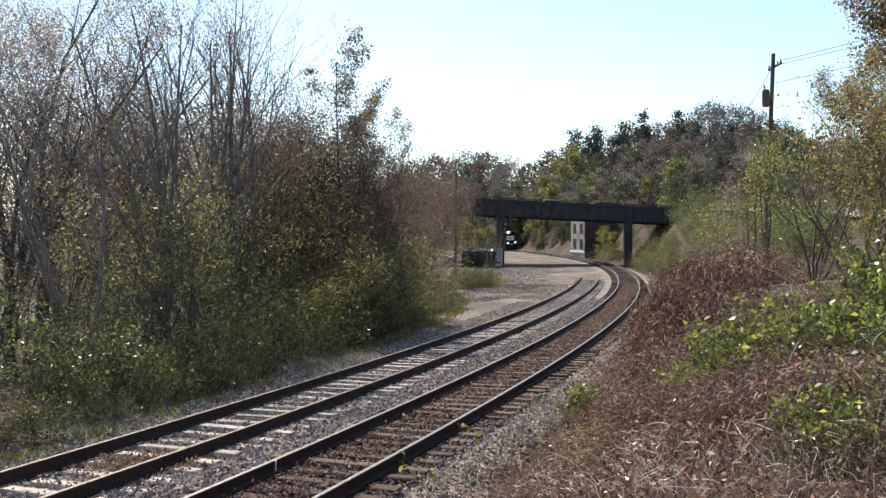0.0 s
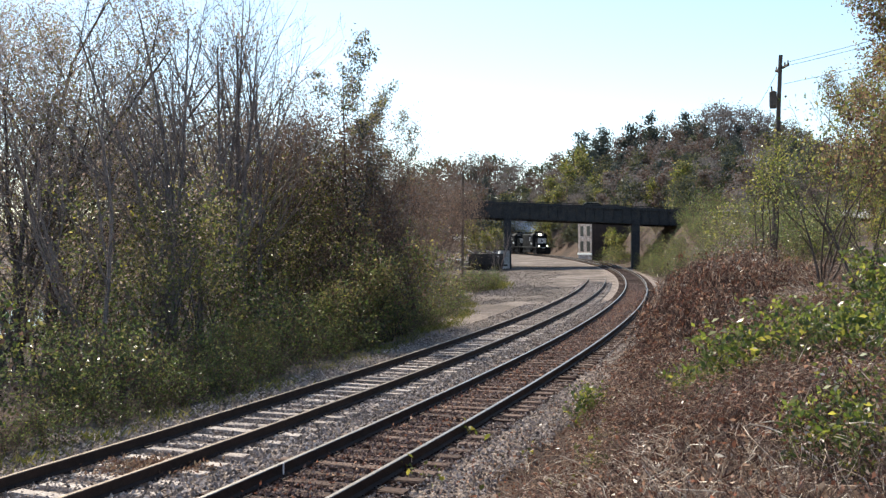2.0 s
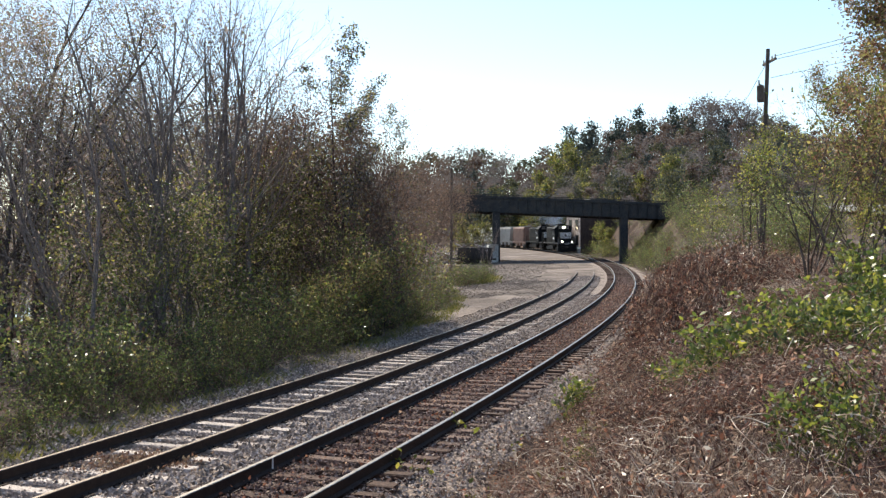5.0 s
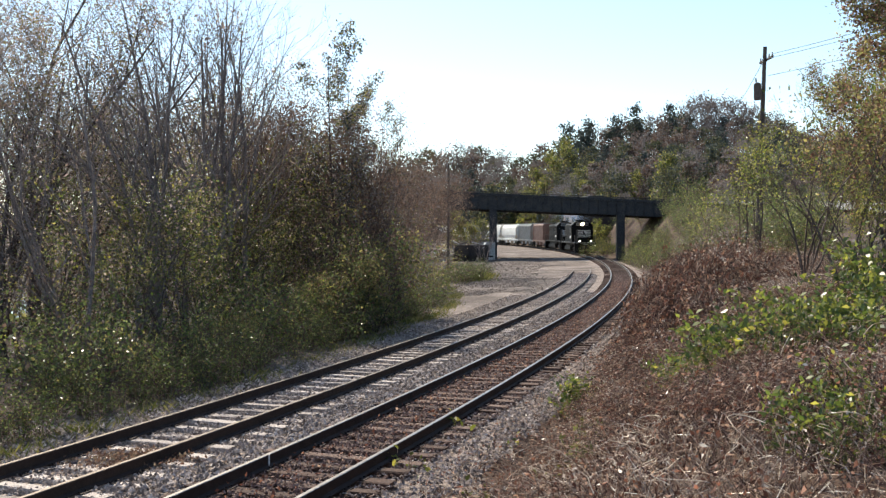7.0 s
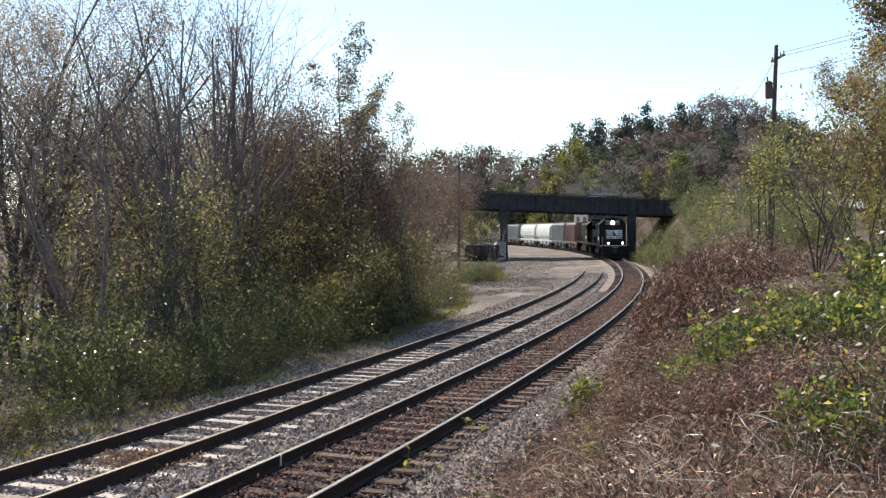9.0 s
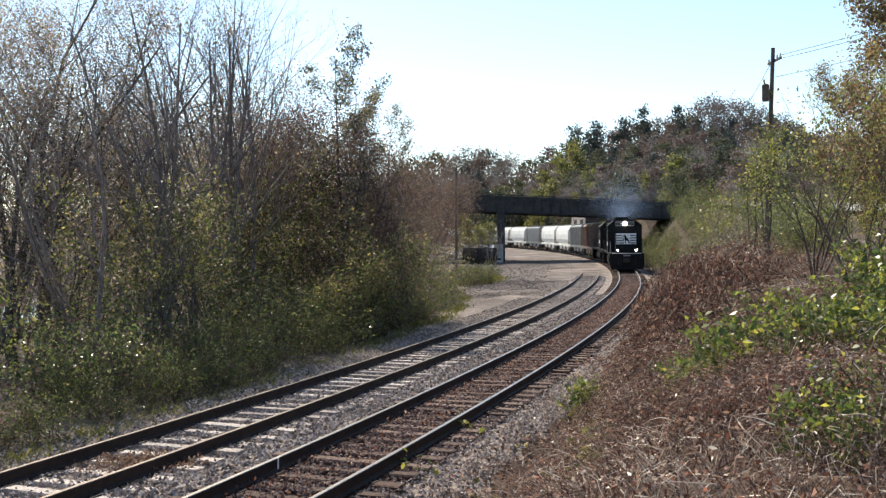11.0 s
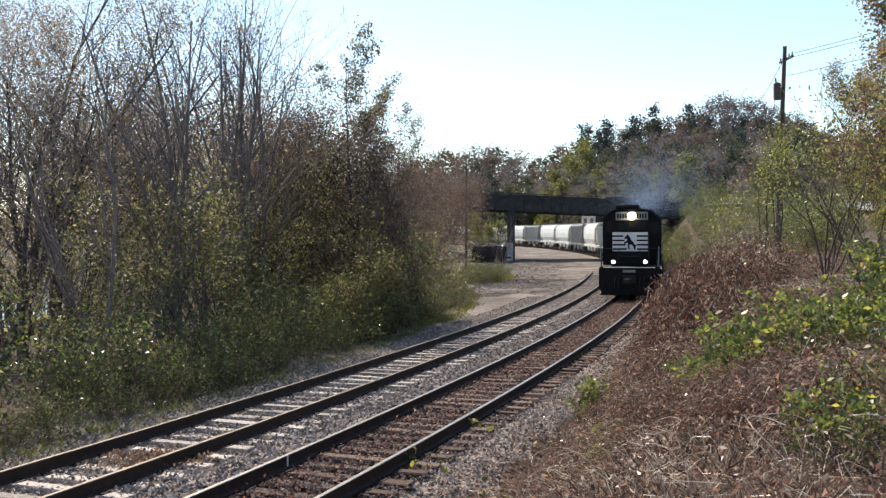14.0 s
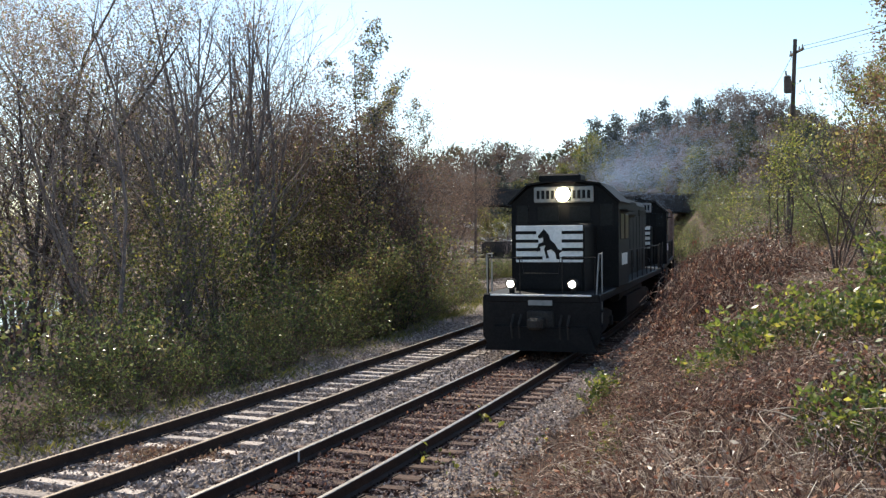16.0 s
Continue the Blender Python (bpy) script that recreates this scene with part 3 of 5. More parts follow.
    for sx in (-1, 1):
        bm = bmesh.new()
        bm_tube(bm, ((sx * 0.80, 8.15, 1.83), (sx * 0.80, 8.42, 1.83)), 0.13, 14)
        bm_box(bm, (sx * 0.80, 8.25, 1.65), (0.12, 0.12, 0.2))
        dl = part("ditch_light", bm, M_BLACK, lo)
        if lead:
            bm = bmesh.new()
            bm_tube(bm, ((sx * 0.80, 8.42, 1.83), (sx * 0.80, 8.44, 1.83)), 0.09, 14)
            part("lens", bm, M_DITCH, dl, "lit ditch lamp lens")
    # long hood
    bm = bmesh.new()
    bm_prism(bm, ((-0.92, 1.58), (0.92, 1.58), (0.92, 4.12), (0.75, 4.3), (-0.75, 4.3), (-0.92, 4.12)), -7.7, 2.95, "y")
    part("long_hood", bm, M_BLACK, lo)
    for sx in (-1, 1):
        for k in range(9):
            box_part("hood_door", (sx * 0.93, -6.9 + 1.02 * k, 2.75), (0.035, 0.94, 1.9), M_BLACK, lo, 0.01)
        bm = bmesh.new()
        for k in range(8):
            bm_box(bm, (sx * 0.95, -6.4, 3.3 + 0.09 * k), (0.05, 2.4, 0.05))
        part("radiator_grille", bm, M_DIRTY, lo)
        for k in range(3):
            box_part("flank_stripe", (sx * 0.955, 0.3, 3.60 - 0.30 * k), (0.012, 2.0, 0.15), M_WHITE, lo, label="white flank bar")
        box_part("cab_bar", (sx * 1.557, 4.0, 2.35), (0.012, 1.2, 0.34), M_WHITE, lo, label="white number bar under the cab windows")
    for y in (-6.8, -5.5, -2.2, -0.7):
        bm = bmesh.new()
        bm_tube(bm, ((0, y, 4.28), (0, y, 4.48)), 0.6, 18)
        bm_tube(bm, ((0, y, 4.48), (0, y, 4.51)), 0.5, 18)
        part("roof_fan", bm, M_DIRTY, lo)
    box_part("blower_bulge", (0, -1.4, 3.95), (2.2, 3.6, 0.6), M_BLACK, lo, 0.08)
    for y in (1.2, -3.6):
        box_part("exhaust_stack", (0, y, 4.42), (0.55, 0.3, 0.3), M_DIRTY, lo, 0.03)
    bm = bmesh.new()
    bm_prism(bm, ((-1.38, 0.55), (-1.2, 0.32), (1.2, 0.32), (1.38, 0.55), (1.38, 1.12), (-1.38, 1.12)), -2.2, 2.2, "y")
    part("fuel_tank", bm, M_BLACK, lo)
    for sx in (-1, 1):
        bm = bmesh.new()
        bm_tube(bm, ((sx * 1.1, -3.2, 1.15), (sx * 1.1, 3.0, 1.15)), 0.17, 10)
        part("air_tank", bm, M_DIRTY, lo)
        bm = bmesh.new()
        ys = [-7.6 + 1.5 * k for k in range(7)]
        rail_bar(bm, ((sx * 1.46, -7.7, 2.55), (sx * 1.46, 2.4, 2.55), (sx * 1.46, 2.8, 2.9)), [((sx * 1.46, y, 1.5), (sx * 1.46, y, 2.55)) for y in ys])
        part("side_handrail", bm, M_DIRTY, lo)
        for sy in (1, -1):
            bm = bmesh.new()
            rail_bar(bm, ((sx * 1.46, sy * 7.75, 2.6), (sx * 1.46, sy * 8.3, 2.6), (sx * 1.40, sy * 8.45, 1.3), (sx * 1.40, sy * 8.45, 0.75)), [((sx * 1.46, sy * 7.8, 0.75), (sx * 1.46, sy * 7.8, 2.6))])
            part("step_handrail", bm, M_GREYCAR if lead and sy > 0 else M_DIRTY, lo)
    bm = bmesh.new()
    rail_bar(bm, ((-1.4, 8.4, 2.5), (-0.5, 8.42, 2.5), (-0.45, 8.42, 2.1), (0.45, 8.42, 2.1), (0.5, 8.42, 2.5), (1.4, 8.4, 2.5)), [((x, 8.42, 1.5), (x, 8.42, 2.5)) for x in (-1.38, -0.55, 0.55, 1.38)], 0.016)
    part("end_handrail", bm, M_BLACK, lo)
    for y in (5.3, -5.3):
        truck(lo, y, 2.75)
    return lo


def build_hopper(name, label, paint, ribs, length=15.0):
    car = tagged(new(name), label, "freight car", group="covered hopper cars")
    L2 = length / 2
    bm = bmesh.new()
    if ribs:
        bm_prism(bm, round_outline(1.5, 1.25, 4.45, 0.3, 3), -L2 + 1.0, L2 - 1.0, "y")
    else:
        out = [(-1.35, 1.5), (1.35, 1.5), (1.55, 2.2), (1.58, 3.0), (1.5, 3.8), (1.1, 4.35), (0.5, 4.5), (-0.5, 4.5), (-1.1, 4.35), (-1.5, 3.8), (-1.58, 3.0), (-1.55, 2.2)]
        bm_prism(bm, out, -L2 + 0.9, L2 - 0.9, "y")
    for v in bm.verts:
        if v.co.z < 1.7:
            v.co.y *= 0.72 if not ribs else 0.8
    part("body", bm, paint, car)
    for k in range(3):
        y = (k - 1) * length * 0.24
        bm = bmesh.new()
        bm_prism(bm, ((-1.7, 1.55), (1.7, 1.55), (0.5, 0.5), (-0.5, 0.5)), -1.2, 1.2, "x")
        part("hopper_bay", bm, paint, car).location = (0, y, 0)
    for sx in (-1, 1):
        if ribs:
            n = int(length / 1.15)
            for k in range(n):
                box_part("side_rib", (sx * 1.54, -L2 + 1.3 + k * (length - 2.6) / (n - 1), 2.8), (0.09, 0.13, 2.7), paint, car)
        box_part("side_sill", (sx * 1.42, 0, 1.3), (0.1, length - 0.8, 0.3), paint, car, 0.02)
        box_part("top_chord", (sx * 1.3, 0, 4.42), (0.1, length - 1.4, 0.1), paint, car)
    for sy in (-1, 1):
        bm = bmesh.new()
        for sx in (-1.3, -0.45, 0.45, 1.3):
            bm_box(bm, (sx, sy * (L2 - 0.35), 2.7), (0.1, 0.1, 3.0))
        for k in range(7):
            bm_box(bm, (-1.1, sy * (L2 - 0.3), 1.4 + 0.42 * k), (0.5, 0.03, 0.03))
        bm_box(bm, (0, sy * (L2 - 0.45), 1.15), (2.9, 0.9, 0.22), 0.02)
        part("end_frame", bm, paint, car)
        bm = bmesh.new()
        bm_box(bm, (0, sy * (L2 + 0.05), 0.86), (0.25, 0.9, 0.28), 0.04)
        part("coupler", bm, M_DIRTY, car)
    bm = bmesh.new()
    bm_box(bm, (0, 0, 4.62), (0.6, length - 1.0, 0.05))
    for k in range(8):
        bm_box(bm, (0, -L2 + 1.4 + k * (length - 2.8) / 7, 4.56), (0.9, 0.06, 0.1))
    part("roof_walk", bm, M_GREYCAR, car)
    for y in (L2 - 2.3, -L2 + 2.3):
        truck(car, y, 1.75)
    return car


TRAIN = []          # thing, metres from the headlight back to its middle


def build_train():
    a = build_loco("locomotive", "black diesel freight locomotive with striped white nose panel and lit headlights", True)
    TRAIN.append((a, 5.35))
    b = build_loco("locomotive", "black second diesel locomotive coupled behind the leader, lamps dark", False)
    TRAIN.append((b, 5.35 + 18.1))
    kinds = {
        "b": build_hopper("hopper_car", "rust-brown covered hopper freight car with ribbed sides", M_BROWNCAR, True, 13.0),
        "g": build_hopper("hopper_car", "grey ribbed covered hopper freight car", M_GREYCAR, True, 15.0),
        "w": build_hopper("hopper_car", "pale cream covered hopper freight car with curved sides", M_CREAM, False, 15.5)}
    size = {"b": 13.6, "g": 15.7, "w": 16.2}
    at, used = 5.35 + 18.1 + 9.05, set()
    for k in "bgwwgwwgwwgwwwg":
        car = kinds[k] if k not in used else copy_thing(kinds[k], Matrix())
        used.add(k)
        TRAIN.append((car, at + size[k] / 2))
        at += size[k]


build_train()


def head_s(t):
    u = 16.0 - t
    return 19.79 + 12.288 * u - 0.0097 * u * u


def car_pose(s):
    """A vehicle stands on its two trucks, 10 m apart."""
    a, b = on_track(s - 5), on_track(s + 5)
    f = a - b
    yaw = math.degrees(math.atan2(-f[0], f[1]))
    pitch = math.degrees(math.atan2(f[2], math.hypot(f[0], f[1])))
    c = (a + b) / 2
    return pose(c[0], c[1], c[2], pitch, 0, yaw)


# ---- plants ----
def branch_mesh(name, segs, mat):
    """Tapered three-sided twigs and limbs from rows of start, end, two radii."""
    a = np.array([q[0] for q in segs]); b = np.array([q[1] for q in segs])
    ra = np.array([q[2] for q in segs]); rb = np.array([q[3] for q in segs])
    d = b - a
    d /= np.linalg.norm(d, axis=1, keepdims=True) + 1e-9
    u = np.cross(d, np.array((0.37, 0.21, 0.9)))
    u /= np.linalg.norm(u, axis=1, keepdims=True) + 1e-9
    w = np.cross(d, u)
    n = len(segs)
    verts = np.zeros((n, 6, 3))
    for k in range(3):
        c, s = math.cos(2.0944 * k), math.sin(2.0944 * k)
        off = c * u + s * w
        verts[:, k] = a - d * ra[:, None] * 0.3 + off * ra[:, None]
        verts[:, 3 + k] = b + off * rb[:, None]
    tri = np.array(((0, 1, 4, 3), (1, 2, 5, 4), (2, 0, 3, 5)))
    faces = (tri[None] + 6 * np.arange(n)[:, None, None]).reshape(-1, 4)
    me = bpy.data.meshes.new(name)
    me.vertices.add(n * 6)
    me.vertices.foreach_set("co", verts.astype(np.float32).ravel())
    me.loops.add(n * 12)
    me.loops.foreach_set("vertex_index", faces.astype(np.int32).ravel())
    me.polygons.add(n * 3)
    me.polygons.foreach_set("loop_start", np.arange(0, n * 12, 4, dtype=np.int32))
    me.polygons.foreach_set("use_smooth", np.ones(n * 3, dtype=bool))
    me.materials.append(mat)
    me.update(calc_edges=True)
    return me


def leaf_mesh(name, centres, size, r, mat, droop=0.3, wide=0.55):
    """Small pointed leaves, each a folded pair of triangles in any direction."""
    c = np.asarray(centres, float)
    n = len(c)
    a = r.normal(size=(n, 3)) - np.array((0, 0, droop))
    a /= np.linalg.norm(a, axis=1, keepdims=True)
    b = np.cross(a, r.normal(size=(n, 3)))
    b /= np.linalg.norm(b, axis=1, keepdims=True)
    ln = size * r.uniform(0.6, 1.35, (n, 1))
    fold = np.cross(a, b) * ln * wide * r.uniform(0.08, 0.34, (n, 1))
    v = np.stack([c, c + 0.45 * ln * a + 0.5 * wide * ln * b + fold, c + ln * a, c + 0.45 * ln * a - 0.5 * wide * ln * b + fold], 1)
    return quads_mesh(name, v, mat)


def grow(rng, height, stems=1, lean=0.12, first=0.25, ratio=0.52, kids=7, levels=3, up=0.35, trunk_r=0.09, wander=0.16, spread=1.0):
    """A branching skeleton: limbs as rows of start, end, radii; and points along the outer twigs."""
    segs, tips = [], []

    def limb(p, d, length, rad, level):
        n = (5, 4, 3, 2)[min(level, 3)] if levels > 3 else (5, 3, 2)[level]
        q = np.array(p, float)
        d = np.array(d, float)
        path = [q.copy()]
        for i in range(n):
            d = d + np.array([rng.gauss(0, wander), rng.gauss(0, wander), rng.gauss(0, wander * 0.6) + (up * 0.22 if level else 0.05)])
            d /= np.linalg.norm(d)
            e = q + d * length / n
            r0 = rad * (1 - 0.8 * i / n)
            r1 = rad * (1 - 0.8 * (i + 1) / n)
            segs.append((q.copy(), e.copy(), max(r0, 0.004), max(r1, 0.003)))
            if level >= levels - 1 or (level == levels - 2 and i >= n - 2):
                tips.append((e.copy(), level))
                tips.append((0.5 * (e + q), level))
            q = e
            path.append(q.copy())
        if level + 1 < levels:
            k = kids if level == 0 else max(3, int(kids * 0.6))
            for j in range(k):
                f = first + (1 - first) * (j + rng.random()) / k if level == 0 else 0.2 + 0.8 * (j + rng.random()) / k
                f = min(f, 0.98) * n
                i = int(f)
                base = path[i] + (path[i + 1] - path[i]) * (f - i)
                axis = path[i + 1] - path[i]
                axis /= np.linalg.norm(axis)
                side = np.array([rng.gauss(0, 1), rng.gauss(0, 1), rng.gauss(0, 0.35)])
                side -= axis * side.dot(axis)
                side /= np.linalg.norm(side) + 1e-6
                nd = axis * (0.75 / spread) + side * 0.75 * spread + np.array([0, 0, up * 0.4])
                nd /= np.linalg.norm(nd)
                limb(base, nd, length * ratio * (1.15 - 0.6 * f / n) * rng.uniform(0.7, 1.2), rad * (1 - 0.75 * f / n) * 0.55, level + 1)

    for k in range(stems):
        a = rng.uniform(0, 6.283)
        l = lean * rng.uniform(0.4, 1.3)
        limb((0.01 * math.cos(a), 0.01 * math.sin(a), -0.15), (l * math.cos(a), l * math.sin(a), 1), height * rng.uniform(0.72, 1.0) if k else height, trunk_r * rng.uniform(0.6, 1.0), 0)
    top = max(q[1][2] for q in segs)
    f = height / top
    segs = [(a * f, b * f, r0, r1) for a, b, r0, r1 in segs]
    return segs, [(p * f, l) for p, l in tips]


def make_tree(name, label, category, group, seed, height, leaves, leaf_mat, leaf_size, bark, puff=0.25, low=0.0, crown=None, **kw):
    """One tree: a trunk mesh with its limbs and a crown mesh of leaves. Returns the thing."""
    rng, r = random.Random(seed), np.random.RandomState(seed)
    segs, tips = grow(rng, height, **kw)
    tree = tagged(new(name), label, category, group=group)
    new("trunk", branch_mesh("trunk", segs, bark)).parent = tree
    pts = np.array([p for p, l in tips if p[2] > low])
    if crown:
        # leaf masses set about the limbs: width, lowest part, and how far they taper to the top
        width, bottom, taper = crown
        k = 26
        f = bottom + (1 - bottom) * r.uniform(0, 1, k)
        a = r.uniform(0, 6.283, k)
        rad = width * np.sqrt(r.uniform(0.05, 1, k)) * (1 - taper * (f - bottom) / (1 - bottom)) * np.sqrt(np.clip(1.05 - ((f - bottom) / (1 - bottom)) ** 2.5, 0.05, 1))
        mass = height * np.stack([rad * np.cos(a), rad * np.sin(a), f * 0.95], 1)
        pts = mass[r.randint(0, k, leaves)] + r.normal(size=(leaves, 3)) * np.array((0.055, 0.055, 0.04)) * height
    if leaves and len(pts):
        c = pts[r.randint(0, len(pts), leaves)] + r.normal(size=(leaves, 3)) * puff
        c[:, 2] = np.maximum(c[:, 2], 0.03)
        mats = leaf_mat if isinstance(leaf_mat, (list, tuple)) else [leaf_mat]
        cut = np.array_split(c, len(mats))
        for part_c, m in zip(cut, mats):
            new("crown", leaf_mesh("crown", part_c, leaf_size, r, m)).parent = tree
    tree["tall"] = height
    return tree


def make_pool(count, base_seed, **kw):
    return [make_tree(seed=base_seed + k, **kw) for k in range(count)]


class Grove:
    """Sets copies of a pool of trees; the first use of each takes the original."""

    def __init__(self, pool):
        self.pool, self.used, self.k = pool, set(), 0

    def put(self, rng, x, y, height, sink=0.05, wide=None):
        i = rng.randrange(len(self.pool))
        src = self.pool[i]
        m = pose(x, y, gz(x, y) - sink, rng.uniform(-4, 4), rng.uniform(-4, 4), rng.uniform(0, 360))
        f = height / src["tall"]
        size = (wide or f, wide or f, f)
        if i in self.used:
            ob = copy_thing(src, m)
            ob.scale = size
        else:
            self.used.add(i)
            self.todo = getattr(self, "todo", []) + [(src, m, size)]

    def close(self):
        for src, m, size in getattr(self, "todo", []):
            src.matrix_basis = m
            src.scale = size
        for i, src in enumerate(self.pool):
            if i not in self.used:
                for o in list(src.children_recursive):
                    bpy.data.objects.remove(o)
                bpy.data.objects.remove(src)


WOOD = "trees of the wood beside the tracks"
bare = Grove(make_pool(5, 100, name="bare_tree", label="tall bare grey multi-stemmed tree with thin upright branches", category="tree", group=WOOD, height=11.0, leaves=250, leaf_mat=L_TAN, leaf_size=0.06, bark=M_GREYBARK, stems=4, lean=0.2, first=0.3, ratio=0.5, kids=7, levels=4, up=0.42, trunk_r=0.11, wander=0.13))
tan = Grove(make_pool(6, 200, name="thin_tree", label="slender grey tree with sparse pale tan autumn leaves", category="tree", group=WOOD, height=8.0, leaves=3400, leaf_mat=[L_TAN, L_GREY, L_GREY, L_RUST], leaf_size=0.05, bark=M_GREYBARK, stems=2, lean=0.2, first=0.15, ratio=0.45, kids=8, levels=4, up=0.35, trunk_r=0.045, wander=0.16, puff=0.15))
rust = Grove(make_pool(6, 300, name="russet_tree", label="small tree with rust-brown autumn leaves and dense twigs", category="tree", group=WOOD, height=7.0, leaves=3600, leaf_mat=[L_RUST, L_FAR_RUST, L_RUST], leaf_size=0.05, bark=M_BARK, stems=2, lean=0.3, first=0.1, ratio=0.48, kids=7, levels=4, up=0.25, trunk_r=0.035, wander=0.2, puff=0.25))
olive = Grove(make_pool(5, 400, name="olive_tree", label="leaning small tree with yellow-green and olive leaves", category="tree", group=WOOD, height=5.0, leaves=3000, leaf_mat=[L_OLIVE, L_LIME, L_GREEN, L_TAN, L_OLIVE], leaf_size=0.08, bark=M_BARK, stems=3, lean=0.45, first=0.1, ratio=0.5, kids=6, levels=4, up=0.2, trunk_r=0.032, wander=0.2, puff=0.28))
shrub = Grove(make_pool(5, 500, name="green_shrub", label="dense green and olive roadside shrub", category="shrub", group="shrubs along the wood's edge", height=2.2, leaves=1300, leaf_mat=[L_GREEN, L_VINE, L_OLIVE, L_GREEN, L_FAR_RUST], leaf_size=0.092, bark=M_BARK, stems=6, lean=0.7, first=0.05, ratio=0.55, kids=5, levels=3, up=0.15, trunk_r=0.02, wander=0.22, puff=0.25))
scrub = Grove(make_pool(4, 550, name="dry_scrub", label="low brown-green weedy scrub at the wood's edge", category="shrub", group="shrubs along the wood's edge", height=1.1, leaves=1000, leaf_mat=[L_FAR_RUST, L_VINE, L_GREEN], leaf_size=0.06, bark=L_DRY, stems=16, lean=0.7, first=0.1, ratio=0.5, kids=4, levels=2, up=0.2, trunk_r=0.009, wander=0.2, puff=0.1))

haze = Grove(make_pool(3, 250, name="leafy_tree", label="tall tree with a broad haze of pale grey-brown leaves", category="tree", group=WOOD, height=11.0, leaves=14000, leaf_mat=[L_GREY, L_OLIVE, L_GREY, L_TAN], leaf_size=0.062, bark=M_BARK, stems=2, lean=0.15, first=0.2, ratio=0.45, kids=9, levels=4, up=0.2, trunk_r=0.12, wander=0.16, puff=0.26))
thicket = Grove(make_pool(4, 270, name="thicket_tree", label="brown-grey twiggy tree deep in the wood", category="tree", group=WOOD, height=9.0, leaves=2600, leaf_mat=[L_TWIG, L_OLIVE, L_TWIG, L_RUST], leaf_size=0.12, bark=M_BARK, stems=1, lean=0.1, first=0.15, ratio=0.4, kids=9, levels=3, up=0.4, trunk_r=0.1, wander=0.15, crown=(0.30, 0.08, 0.2)))

brown = Grove(make_pool(3, 310, name="twiggy_tree", label="russet-brown twiggy tree in the wood's far part", category="tree", group=WOOD, height=9.0, leaves=2600, leaf_mat=[L_RUST, L_FAR_RUST, L_FAR_TWIG], leaf_size=0.11, bark=M_BARK, stems=2, lean=0.15, first=0.15, ratio=0.42, kids=9, levels=3, up=0.4, trunk_r=0.07, wander=0.15, crown=(0.28, 0.08, 0.25)))
crest = Grove(make_pool(2, 280, name="slender_leafy_tree", label="slender tree with dark olive-grey leaves standing over the wood", category="tree", group=WOOD, height=9.0, leaves=3400, leaf_mat=[L_OLIVE, L_GREY, L_DARK], leaf_size=0.09, bark=M_BARK, stems=1, lean=0.02, first=0.3, ratio=0.3, kids=10, levels=4, up=0.35, trunk_r=0.08, wander=0.05, puff=0.12))
mound = Grove(make_pool(2, 290, name="leafy_bush", label="rounded leafy bush with yellow-green leaves at the wood's edge", category="bush", group="shrubs along the wood's edge", height=4.0, leaves=3200, leaf_mat=[L_OLIVE, L_GREEN, L_OLIVE, L_RUST], leaf_size=0.11, bark=M_BARK, stems=5, lean=0.5, first=0.05, ratio=0.5, kids=5, levels=3, up=0.2, trunk_r=0.03, wander=0.2, puff=0.25))


def side_of(x, y):
    return 784 + 1644 * x / y


def canopy(x, y, sides, tops):
    """How tall a tree at (x, y) stands when the wood's outline over the eye follows tops."""
    top = float(np.interp(side_of(x, y), sides, tops))
    return 3.2 + (426 - top) * y / 1644 - gz(x, y)


LEFT_SIDES = (-300, 0, 180, 230, 440, 500, 560, 640, 700, 740, 770, 830)
LEFT_TOPS = (-40, -20, 10, 110, 130, 150, 165, 185, 225, 262, 285, 305)
DEEP_SIDES = (-300, 0, 170, 220, 300, 400, 470, 540, 640, 700, 740, 770)
DEEP_TOPS = (170, 170, 165, 160, 185, 175, 180, 190, 208, 240, 272, 300)


